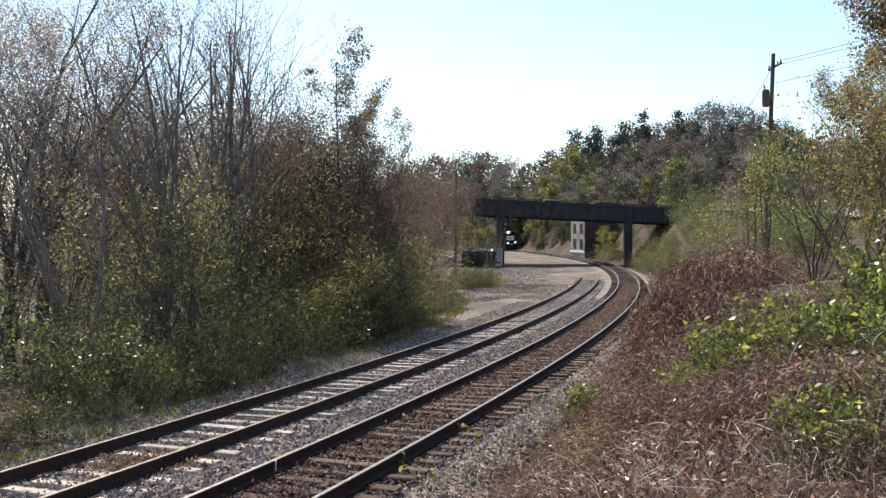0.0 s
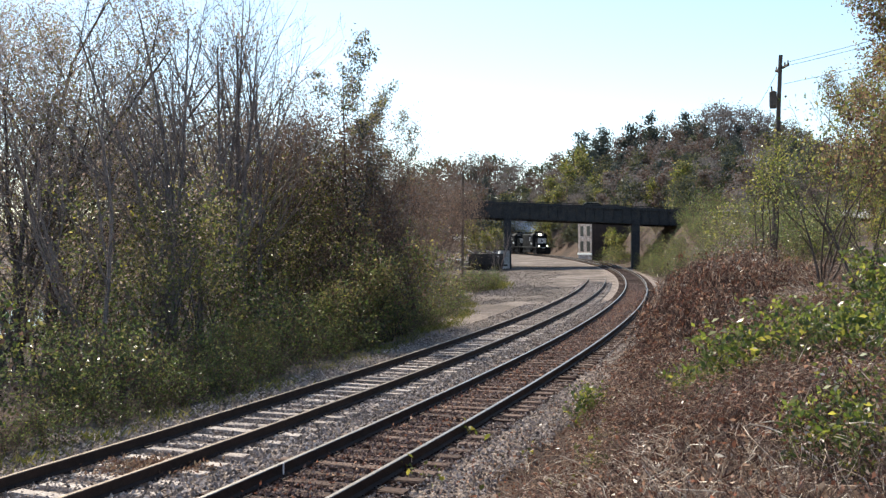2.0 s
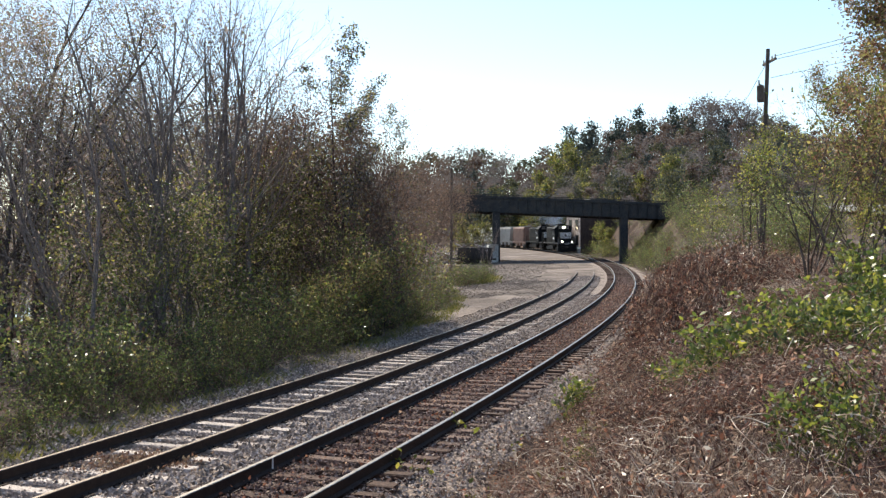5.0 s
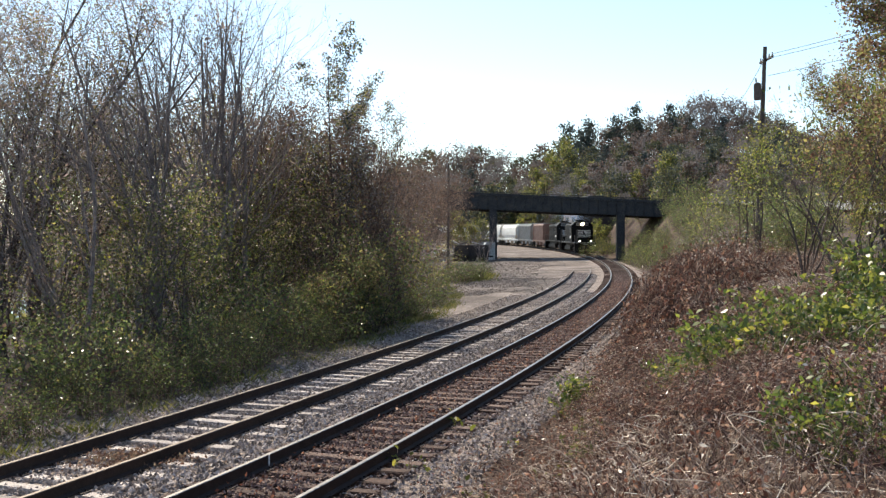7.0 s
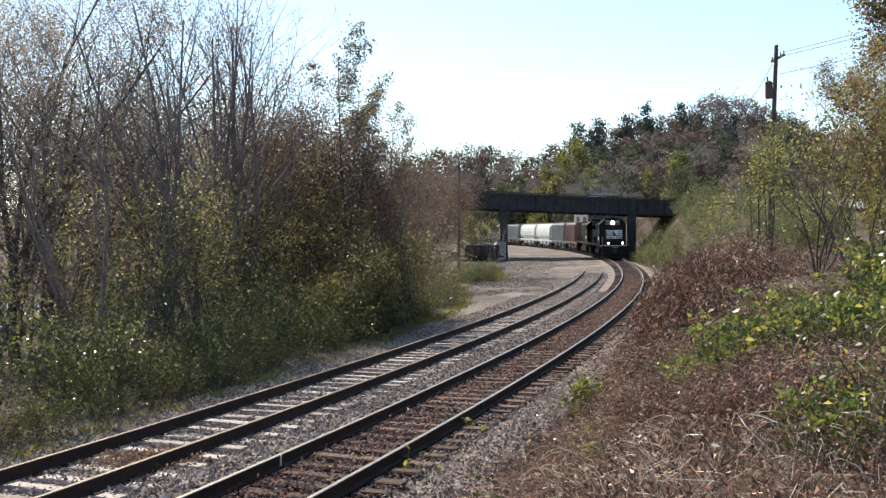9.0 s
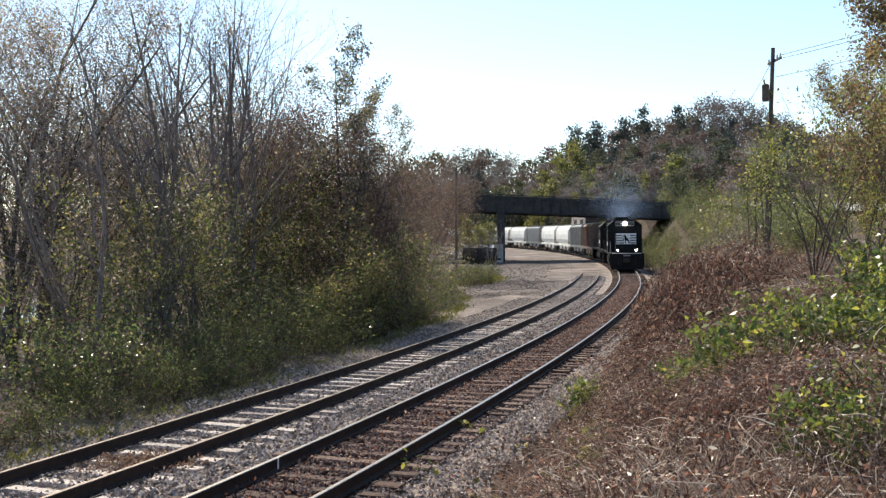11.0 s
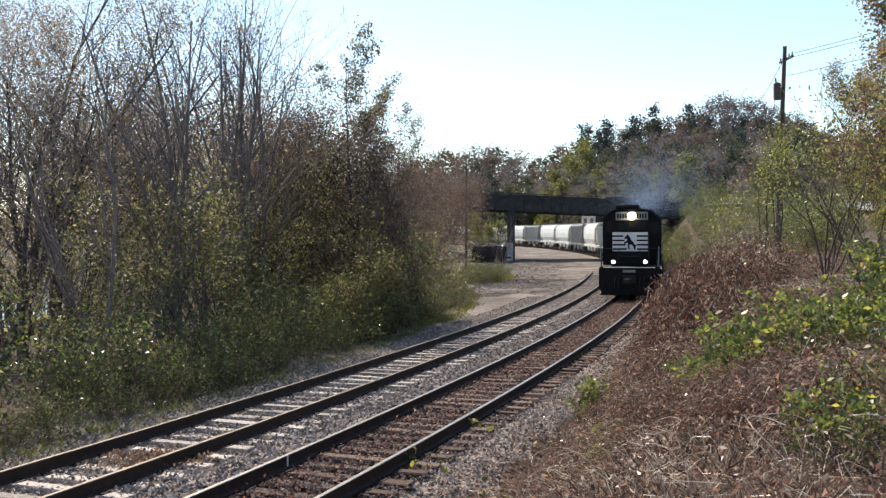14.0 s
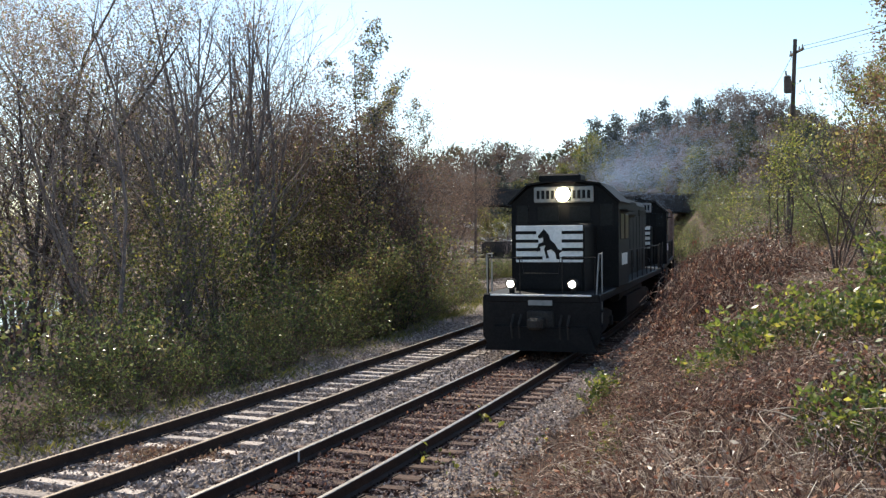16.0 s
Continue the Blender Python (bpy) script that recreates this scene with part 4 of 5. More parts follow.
def plant_wood():
    rng = random.Random(21)

    def edge(s):
        return float(np.interp(s, (0, 12, 30, 36, 45, 56, 64, 100), (-5.3, -5.7, -6.9, -7.6, -9.3, -12.6, -15.5, -24)))
    # shrubs and weeds at the edge
    s = 1.0
    while s < 56:
        o = edge(s)
        for lo, hi, g, h0, h1, p in ((0.0, 0.7, scrub, 0.5, 1.0, 0.9), (0.2, 0.9, shrub, 0.8, 1.4, 0.75), (0.9, 2.2, shrub, 1.3, 2.3, 0.95), (2.2, 4.0, shrub, 1.8, 3.0, 0.6)):
            if rng.random() < p:
                x, y, _ = on_track(s + rng.uniform(-.5, .5), o - rng.uniform(lo, hi))
                g.put(rng, x, y, rng.uniform(h0, h1))
        s += 1.05 + 0.012 * max(s, 0)
    # low trees behind them, then the tall wood
    for lo, hi, step, pool, share in ((2.8, 5.0, 2.3, (olive, olive, olive, rust), (0.45, 0.8)), (4.5, 9.0, 2.8, (rust, olive, tan, olive), (0.5, 0.85)), (8.0, 15.0, 3.7, (tan, rust, tan), (0.8, 1.08)), (14, 24, 6.5, (tan, tan, rust), (0.85, 1.05))):
        s = -8.0
        while s < 95:
            o = edge(s) - rng.uniform(lo, hi)
            x, y, _ = on_track(s, o)
            if y > 6 and -90 < side_of(x, y) < np.interp(y, (40, 60), (760, 748)):
                if (hi < 6 and 570 < side_of(x, y) < 720) or (hi > 12 and side_of(x, y) < 230 and rng.random() < 0.3):
                    s += step
                    continue
                h = canopy(x, y, LEFT_SIDES, LEFT_TOPS) * rng.uniform(*share)
                cap = {5.0: 5.2, 9.0: 7.0}.get(hi, 15.0)
                kind = rng.choice(pool)
                kind = rust if kind is tan and side_of(x, y) > 470 and rng.random() < 0.8 else kind
                kind.put(rng, x, y, min(max(h, 1.8), cap))
            s += step * rng.uniform(0.7, 1.3)
    # single tall ones that stand over the rest
    for bearing, y, top in ((165, 22, 10), (255, 27, -60), (300, 28, -110), (345, 30, -110), (385, 31, -120), (425, 33, -90), (465, 36, 10)):
        x = (bearing - 784) / 1644 * y
        bare.put(rng, x, y, 3.2 + (426 - top) * y / 1644 - gz(x, y))
    for bearing, y, top in ((-25, 27, -80), (25, 29, -90), (75, 31, -80), (120, 33, -30), (0, 32, -130), (55, 34, -130), (150, 34, 20)):
        x = (bearing - 784) / 1644 * y
        haze.put(rng, x, y, 3.2 + (426 - top) * y / 1644 - gz(x, y))
    for bearing, y, top in ((618, 36, 45), (590, 38, 110), (662, 40, 135), (690, 42, 190), (640, 41, 165)):
        x = (bearing - 784) / 1644 * y
        crest.put(rng, x, y, 3.2 + (426 - top) * y / 1644 - gz(x, y))
    for k in range(13):
        bearing = 716 + 5.2 * k + rng.uniform(-3, 3)
        y = rng.uniform(90, 110) if bearing > 752 else rng.uniform(58, 90)
        x = (bearing - 784) / 1644 * y
        rng.choice((rust, rust, tan)).put(rng, x, y, 3.2 + (426 - np.interp(bearing, (720, 770, 805), (262, 292, 330)) - rng.uniform(0, 30)) * y / 1644 - gz(x, y))
    # the deeper wood closes the view through the stems
    for y0, step, low, begin in ((41, 44, 6, 200.0), (54, 36, 6, -60.0)):
        bearing = begin
        while bearing < 745:
            y = y0 + rng.uniform(-3, 3)
            x = (bearing - 784) / 1644 * y
            top = float(np.interp(bearing, DEEP_SIDES, DEEP_TOPS)) + low + rng.uniform(-12, 30)
            (brown if bearing > 455 else thicket).put(rng, x, y, 3.2 + (426 - top) * y / 1644 - gz(x, y))
            bearing += step * rng.uniform(0.7, 1.3)
    for bearing, y, h in ((873, 104, 6.0), (862, 108, 5.0)):
        bare.put(rng, (bearing - 784) / 1644 * y, y, h)
    for k in range(17):
        bearing, y = 430 + 18 * k + rng.uniform(-8, 8), rng.uniform(36, 40)
        top = float(np.interp(bearing, (430, 560, 640, 700, 745), (165, 175, 200, 245, 295))) + rng.uniform(0, 30)
        x = (bearing - 784) / 1644 * y
        rng.choice((brown, rust)).put(rng, x, y, 3.2 + (426 - top) * y / 1644 - gz(x, y))
    # the rounded leafy bush mound beside the yard
    for bearing, y, top in ((690, 39, 405), (620, 34, 450), (725, 42, 430), (590, 31, 500)):
        x = (bearing - 784) / 1644 * y
        olive.put(rng, x, y, 3.2 + (426 - top) * y / 1644 - gz(x, y))
    for bearing, y, top in ((676, 33.5, 380), (645, 32, 420), (605, 30.5, 465), (425, 24, 540)):
        x = (bearing - 784) / 1644 * y
        mound.put(rng, x, y, 3.2 + (426 - top) * y / 1644 - gz(x, y))


plant_wood()

# ---- the hill's trees ----
HILL = "trees on the far hill"


def far_pool(count, seed, name, label, mats, height, leaves, size, kids=9, **kw):
    return Grove(make_pool(count, seed, name=name, label=label, category="tree", group=HILL, height=height, leaves=leaves, leaf_mat=mats, leaf_size=size, bark=M_BARK, stems=1, lean=0.05, first=0.25, kids=min(kids, 8), levels=3, trunk_r=0.22, **kw))


far_rust = far_pool(3, 600, "russet_hill_tree", "distant round tree in rust-brown autumn leaf", [L_FAR_TWIG, L_FAR_RUST, L_FAR_RUST], 15.0, 1000, 0.85, ratio=0.42, up=0.3, puff=0.35, crown=(0.36, 0.25, 0.25))
far_olive = far_pool(3, 610, "olive_hill_tree", "distant round tree with dull olive-green leaves", [L_FAR_OLIVE, L_DARK, L_FAR_OLIVE], 14.0, 1000, 0.85, ratio=0.42, up=0.3, puff=0.35, crown=(0.36, 0.25, 0.25))
far_grey = far_pool(3, 620, "leafless_hill_tree", "distant leafless tree with a haze of grey twigs", [L_FAR_TWIG], 16.0, 1000, 0.55, ratio=0.42, up=0.4, puff=0.5, kids=9, crown=(0.36, 0.3, 0.2))
far_dark = far_pool(3, 630, "evergreen_hill_tree", "distant dark evergreen tree with a blunt cone crown", [L_DARK], 17.0, 1200, 0.85, ratio=0.26, up=0.1, puff=0.35, kids=16, crown=(0.27, 0.2, 0.7))
far_lime = far_pool(2, 640, "yellowing_tree", "tree with fresh yellow-green leaves beyond the bridge", [L_OLIVE, L_LIME, L_FAR_OLIVE], 12.0, 1300, 0.6, ratio=0.42, up=0.3, puff=0.35, crown=(0.27, 0.12, 0.5))
HILL_SIDES = (740, 790, 850, 930, 965, 1015, 1050, 1100, 1140, 1200, 1250, 1320, 1370, 1450, 1568, 1800)
HILL_TOPS = (275, 270, 268, 278, 275, 240, 232, 222, 206, 206, 184, 188, 205, 235, 250, 260)


def plant_hill():
    rng = random.Random(33)
    for y, drop, step in ((335, 0, 24), (305, 18, 25), (275, 42, 27), (245, 66, 28), (215, 90, 31), (188, 112, 34), (165, 135, 38)):
        bearing = 690.0
        while bearing < 1640:
            yy = y + rng.uniform(-12, 12)
            if not (y < 220 and bearing < 1060):
                x = (bearing - 784) / 1644 * yy
                top = float(np.interp(bearing, HILL_SIDES, HILL_TOPS)) + drop + rng.uniform(-4, 16)
                h = 3.2 + (426 - min(top, 385)) * yy / 1644 - gz(x, yy)
                h = min(max(h, 9.0), 21.0)
                w = (5, 2, 3, 3) if drop else ((1, 3, 3, 1) if bearing < 1000 or bearing > 1220 else (2, 2, 1, 5))
                rng.choices((far_rust, far_olive, far_grey, far_dark), w)[0].put(rng, x, yy, h)
            bearing += step * rng.uniform(0.7, 1.3)
    for bearing, y, top in ((1055, 290, 222), (1140, 300, 198), (1100, 295, 215), (1200, 300, 196), (1017, 300, 228)):
        x = (bearing - 784) / 1644 * y
        far_dark.put(rng, x, y, 3.2 + (426 - top) * y / 1644 - gz(x, y))
    for bearing, y, top in ((1232, 310, 186), (1257, 315, 174), (1275, 310, 182), (1298, 315, 180), (1322, 310, 184), (1345, 312, 194), (1375, 310, 204), (812, 320, 258), (850, 320, 264), (888, 320, 266)):
        x = (bearing - 784) / 1644 * y
        far_grey.put(rng, x, y, 3.2 + (426 - top) * y / 1644 - gz(x, y))
    for bearing, y, top in ((960, 235, 305), (985, 240, 330), (945, 238, 345)):
        x = (bearing - 784) / 1644 * y
        far_lime.put(rng, x, y, 3.2 + (426 - top) * y / 1644 - gz(x, y))
    for k in range(22):
        bearing, y = rng.uniform(1000, 1240), rng.uniform(172, 225)
        if bearing < 1050 and y < 205:
            continue
        x = (bearing - 784) / 1644 * y
        rng.choice((far_olive, far_rust, far_grey)).put(rng, x, y, rng.uniform(6, 10))
    # small yellow-leaved trees round the yard under the bridge
    for bearing, y, h in ((850, 131, 5), (866, 134, 5.5), (826, 136, 6), (1075, 140, 5.0), (1090, 135, 4.5), (1070, 150, 5), (1000, 235, 12), (1020, 245, 13), (990, 260, 13), (1010, 280, 15), (980, 215, 9), (950, 220, 9), (925, 230, 8), (890, 240, 9), (860, 250, 9), (820, 235, 9)):
        x = (bearing - 784) / 1644 * y
        far_lime.put(rng, x, y, h)
    for k in range(130):
        x, y, _ = on_track(rng.uniform(160, 255), rng.uniform(4.4, 11))
        if not (20 < x < 34 and 145 < y < 170):
            rng.choices((far_olive, far_lime, far_rust), (3, 4, 2))[0].put(rng, x, y, rng.uniform(2.2, 4.2))
    # brush on the cutting's outer slope behind the train
    for k in range(150):
        x, y, _ = on_track(rng.uniform(128, 270), rng.uniform(6.5, 24))
        if not (20 < x < 34 and 145 < y < 170):
            rng.choices((far_olive, far_lime, far_rust, far_grey), (3, 2, 3, 2))[0].put(rng, x, y, rng.uniform(4.0, 8.5))


plant_hill()


# ---- the bank on the right: dry brush, weeds, saplings ----
def arching(r, n, s_rng, o_rng, length, radius, keep=None):
    """Rows of thin arching stems rooted on the bank."""
    s, o = r.uniform(*s_rng, n), r.uniform(*o_rng, n)
    h, tx, ty = (np.interp(s, SS, a) for a in (HD, TX, TY))
    x, y = tx + o * np.cos(h), ty - o * np.sin(h)
    z = ground_z(x, y)
    segs, tips = [], []
    for i in range(n):
        if math.hypot(x[i], y[i]) < 2.2 or y[i] < 1:
            continue
        p = np.array((x[i], y[i], z[i] - 0.02))
        a = r.uniform(0, 6.283)
        ln = r.uniform(*length)
        d = np.array((math.cos(a) * 0.7, math.sin(a) * 0.7, r.uniform(0.35, 1.3)))
        rad = radius * r.uniform(0.6, 1.4)
        for k in range(3):
            d = d / np.linalg.norm(d)
            e = p + d * ln / 3
            segs.append((p, e, rad * (1 - 0.25 * k), rad * (0.75 - 0.25 * k)))
            p = e
            d = d + np.array((r.normal(0, .6), r.normal(0, .6), -0.5 + r.normal(0, .4)))
            tips.append(p)
    return segs, np.array(tips)


def curling(r, n, s_rng, o_rng, length, radius):
    """Loose pale vines that wind over the brush in short bent lengths."""
    segs = []
    for i in range(n):
        x, y, _ = on_track(r.uniform(*s_rng), r.uniform(*o_rng))
        if math.hypot(x, y) < 2.5 or y < 1:
            continue
        p = np.array((x, y, gz(x, y) + r.uniform(0.05, 0.4)))
        a, turn = r.uniform(0, 6.283), r.normal(0, 0.55)
        ln, rise, rad = r.uniform(*length) / 7, r.uniform(0.1, 0.8), radius * r.uniform(0.5, 1.3)
        for k in range(7):
            e = p + ln * np.array((math.cos(a), math.sin(a), rise))
            segs.append((p, e, rad * (1 - 0.09 * k), rad * (0.91 - 0.09 * k)))
            p, a, rise = e, a + turn + r.normal(0, 0.25), rise - r.uniform(0.05, 0.35)
    return segs


def plant_bank():
    r = np.random.RandomState(77)
    segs, tips = [], []
    for n, sr, orr, ln, rad in ((5000, (-3, 7), (3.2, 9.0), (0.3, 0.8), 0.0026), (4500, (5, 14), (2.7, 9.5), (0.35, 0.9), 0.003), (3000, (14, 34), (2.9, 10), (0.5, 1.1), 0.0045), (1500, (34, 70), (3.2, 10), (0.7, 1.4), 0.008), (1500, (3, 17), (1.85, 3.2), (0.2, 0.55), 0.0032), (1300, (14, 46), (2.2, 3.4), (0.3, 0.8), 0.005)):
        a, t = arching(r, n, sr, orr, ln, rad)
        segs += a
        tips.append(t)
    tagged(new("dry_brush", branch_mesh("dry_brush", segs, L_DRY)), "tangle of brown and purplish dead stems on the bank", "dry brush", kind="stuff")
    tips = np.concatenate(tips)
    c = tips[r.randint(0, len(tips), 16000)] + r.normal(size=(16000, 3)) * 0.06
    tagged(new("dead_leaves", leaf_mesh("dead_leaves", c, 0.045, r, L_DEAD)), "withered red-brown leaves hanging in the dead brush", "dead leaves", kind="stuff")
    # litter that lies on the soil
    n = 11000
    s = np.concatenate([r.uniform(-3, 14, n * 3 // 8), r.uniform(0, 45, n * 3 // 8), r.uniform(0, 20, n // 4)])
    o = np.concatenate([r.uniform(2.2, 10, n * 3 // 4), r.uniform(1.5, 3.2, n // 4)])
    h, tx, ty = (np.interp(s, SS, a) for a in (HD, TX, TY))
    x, y = tx + o * np.cos(h), ty - o * np.sin(h)
    c = np.stack([x, y, ground_z(x, y) + r.uniform(0.0, 0.09, n)], 1)
    tagged(new("leaf_litter", leaf_mesh("leaf_litter", c, 0.04, r, L_DEAD, droop=0)), "fallen russet leaf litter covering the bank", "leaf litter", kind="stuff")
    straw, _ = arching(r, 6000, (-3, 12), (3.0, 9.0), (0.15, 0.55), 0.0052)
    more, _ = arching(r, 800, (10, 32), (2.9, 9.0), (0.4, 1.2), 0.005)
    more += curling(r, 230, (-2, 12), (3.2, 8.4), (0.3, 0.8), 0.0042) + curling(r, 160, (12, 36), (2.8, 7.0), (0.5, 1.3), 0.008)
    curls = tips[r.randint(0, len(tips), 6500)] + r.normal(size=(6500, 3)) * 0.05
    tagged(new("curled_leaves", leaf_mesh("curled_leaves", curls, 0.055, r, M_STRAW, wide=0.4)), "pale curled dry leaves caught in the brush", "dead leaves", kind="stuff")
    tagged(new("straw_vines", branch_mesh("straw_vines", straw + more, M_STRAW)), "pale straw-coloured dead vines arching over the brush", "dead vines", kind="stuff")


# pale stops raised, so the straw carries sun highlights in its colour
M_STRAW = material("straw", ((0.34, 0.19, 0.12), (0.60, 0.46, 0.35), (0.84, 0.76, 0.66)), 3, 0.3, by="island", bump=0, through_light=0.2, fine=3)
plant_bank()

deadbush = Grove(make_pool(4, 690, name="dead_bush", label="brown leafless bramble bush with withered leaves on the bank", category="dead bush", group="dead bushes on the bank", height=1.3, leaves=110, leaf_mat=[L_GREY, M_STRAW, L_DEAD], leaf_size=0.07, bark=L_DRY, stems=8, lean=0.9, first=0.15, ratio=0.55, kids=5, levels=3, up=0.05, trunk_r=0.009, wander=0.3, puff=0.08))
weed = Grove(make_pool(4, 700, name="green_weed", label="leafy lime-green weed growing on the brushy bank", category="weed", group="weeds on the bank", height=0.9, leaves=300, leaf_mat=[L_VINE, L_LIME, L_VINE, L_LIME, L_GREEN], leaf_size=0.09, bark=L_GREEN, stems=7, lean=0.55, first=0.2, ratio=0.5, kids=4, levels=2, up=0.2, trunk_r=0.006, wander=0.2, puff=0.07))
sprig = Grove(make_pool(2, 720, name="vine_sprig", label="small yellow-green vine sprig creeping at the rail", category="weed", group="sprigs beside the rail", height=0.4, leaves=14, leaf_mat=L_LIME, leaf_size=0.13, bark=L_DRY, stems=3, lean=0.9, first=0.2, ratio=0.5, kids=3, levels=2, up=0.1, trunk_r=0.005, wander=0.25, puff=0.05))
sapling = Grove(make_pool(4, 740, name="sapling", label="thin young tree with sparse yellow-green leaves on the bank", category="sapling", group="saplings on the bank", height=5.0, leaves=1100, leaf_mat=[L_LIME, L_OLIVE, L_LIME], leaf_size=0.088, bark=M_BARK, stems=2, lean=0.15, first=0.4, ratio=0.42, kids=8, levels=3, up=0.35, trunk_r=0.045, wander=0.14, puff=0.2))
openbush = Grove(make_pool(2, 760, name="open_small_tree", label="small many-stemmed grey tree with few leaves at its tips", category="tree", group="saplings on the bank", height=5.0, leaves=900, leaf_mat=[L_LIME, L_OLIVE, L_GREEN], leaf_size=0.085, bark=M_BARK, stems=5, lean=0.5, first=0.25, ratio=0.5, kids=6, levels=4, up=0.45, trunk_r=0.045, wander=0.14, puff=0.15))


def make_bramble(seed):
    """A heap of arching dead vines a metre high, draped with withered leaves."""
    r = np.random.RandomState(seed)
    heap = tagged(new("bramble_heap"), "heap of tangled red-brown dead vines and withered leaves", "dead vines", group="bramble heaps on the bank")
    segs, nodes = [], []
    for i in range(190):
        a, rad = r.uniform(0, 6.283), 1.0 * math.sqrt(r.uniform(0, 1))
        tall = (1.0 - 0.75 * (rad / 1.1) ** 2) * r.uniform(0.45, 1.08)
        way, reach = a + r.normal(0, 1.1), r.uniform(0.25, 0.95)
        p = np.array((rad * math.cos(a) * 0.8, rad * math.sin(a) * 0.8, -0.12))
        thick = 0.0042 * r.uniform(0.5, 1.6)
        for k in range(1, 7):
            t = k / 6
            e = np.array((rad * math.cos(a) * 0.8 + math.cos(way) * reach * t, rad * math.sin(a) * 0.8 + math.sin(way) * reach * t, tall * math.sin(2.45 * t ** 0.75))) + r.normal(0, 0.035, 3)
            segs.append((p, e, thick, thick * 0.9))
            nodes.append(e)
            if k > 2:
                tip = e + r.normal(0, 1, 3) * np.array((0.10, 0.10, 0.09)) - np.array((0, 0, 0.04))
                segs.append((e, tip, thick * 0.6, thick * 0.35))
                nodes.append(tip)
            p = e
    new("stem_tangle", branch_mesh("stem_tangle", segs, L_DRY)).parent = heap
    nodes = np.array([q for q in nodes if q[2] > 0.05])
    for mat, n, size in ((L_DEAD, 900, 0.062), (M_STRAW, 170, 0.045)):
        c = nodes[r.randint(0, len(nodes), n)] + r.normal(size=(n, 3)) * 0.03
        new("withered_foliage", leaf_mesh("withered_foliage", c, size, r, mat, droop=0.8)).parent = heap
    heap["tall"] = 1.0
    return heap


bramble = Grove([make_bramble(800 + k) for k in range(5)])


def at_side(bearing, y):
    return (bearing - 784) / 1644 * y


def height_to(x, y, top):
    return 3.2 + (426 - top) * y / 1644 - gz(x, y)


def plant_right():
    rng = random.Random(91)
    # weeds by place on the bank: x, y, height
    for x, y, h in ((2.75, 18.2, 1.05), (2.95, 18.8, 0.9), (3.4, 11.9, 0.75), (3.7, 11.4, 0.7), (3.2, 12.6, 0.8), (4.2, 11.9, 0.7), (4.96, 13.2, 0.9), (5.4, 12.6, 0.9), (4.4, 10.4, 0.75), (4.9, 10.8, 0.85), (7.2, 15.0, 1.2), (8.2, 17.4, 1.3), (9.0, 19.5, 1.4), (2.6, 6.2, 0.5), (3.2, 6.9, 0.5), (2.9, 5.9, 0.35), (1.9, 11.8, 0.4), (2.2, 12.6, 0.45), (3.6, 13.6, 0.6), (3.3, 11.2, 0.9), (3.55, 11.6, 0.95), (3.8, 12.2, 0.9), (3.0, 11.4, 0.7), (4.1, 11.0, 0.85), (4.6, 11.6, 0.9), (2.45, 6.4, 0.5), (2.75, 6.6, 0.5), (3.3, 7.6, 0.6)):
        weed.put(rng, x, y, h * 1.0)
    for k in range(6):
        x, y, _ = on_track(rng.uniform(3, 15), rng.uniform(6.6, 8.6))
        if math.hypot(x, y) > 7.5:
            weed.put(rng, x, y, rng.uniform(0.45, 0.95))
    for x, y, h in ((-0.55, 13.7, 0.38), (-0.35, 13.5, 0.3), (0.55, 16.5, 0.36), (1.95, 13.2, 0.4), (2.25, 13.3, 0.4), (0.45, 12.5, 0.35), (1.2, 15.0, 0.3), (1.6, 11.9, 0.3)):
        sprig.put(rng, x, y, h)
    for bearing, y, top in ((1245, 48, 340), (1335, 36, 250), (1362, 38, 215), (1450, 30, 250), (1555, 20, 330), (1530, 32, 250)):
        x = at_side(bearing, y)
        sapling.put(rng, x, y, height_to(x, y, top))
    for bearing, y, top in ((1512, 21, 110), (1440, 24, 130), (1560, 24, 180)):
        x = at_side(bearing, y)
        openbush.put(rng, x, y, height_to(x, y, top))
    for bearing, y, top in ((1630, 24, -120), (1655, 28, -60), (1600, 37, 40), (1585, 30, 120)):
        x = at_side(bearing, y)
        golden.put(rng, x, y, height_to(x, y, top))
    for k in range(26):
        y = rng.uniform(65, 78)
        x = at_side(rng.uniform(775, 876), y)
        rng.choice((scrub, shrub, scrub)).put(rng, x, y, rng.uniform(0.7, 1.7))
    for k in range(46):
        x, y, _ = on_track(rng.uniform(-1, 13), rng.uniform(3.4, 8.4))
        if math.hypot(x, y) > 4.2:
            deadbush.put(rng, x, y, rng.uniform(0.3, 0.62))
    # the great heap of dead vines that climbs from the ballast's edge
    for bearing, y, top in ((1112, 18, 690), (1135, 20, 650), (1150, 21, 610), (1158, 22, 570), (1168, 23, 525), (1180, 24, 490), (1195, 25, 470), (1215, 26, 458), (1240, 27, 452), (1270, 28, 446), (1305, 28, 440), (1340, 28, 440), (1180, 20, 590), (1200, 21, 550), (1225, 22, 520), (1255, 23, 500), (1290, 23, 490), (1165, 18, 660), (1190, 18, 620), (1220, 19, 590), (1205, 32, 480), (1225, 36, 465), (1250, 38, 455), (1280, 38, 445), (1222, 44, 472), (1245, 50, 458), (1275, 50, 440)):
        x = at_side(bearing, y)
        clear = (track_frame(x, y)[1][0] - 2.3) / 1.6
        if clear > 0.3:
            bramble.put(rng, x, y, height_to(x, y, top), wide=min(clear, 1.8))
    # lower heaps over the near bank
    for k in range(34):
        x, y, _ = on_track(rng.uniform(0, 14), rng.uniform(3.3, 7.8))
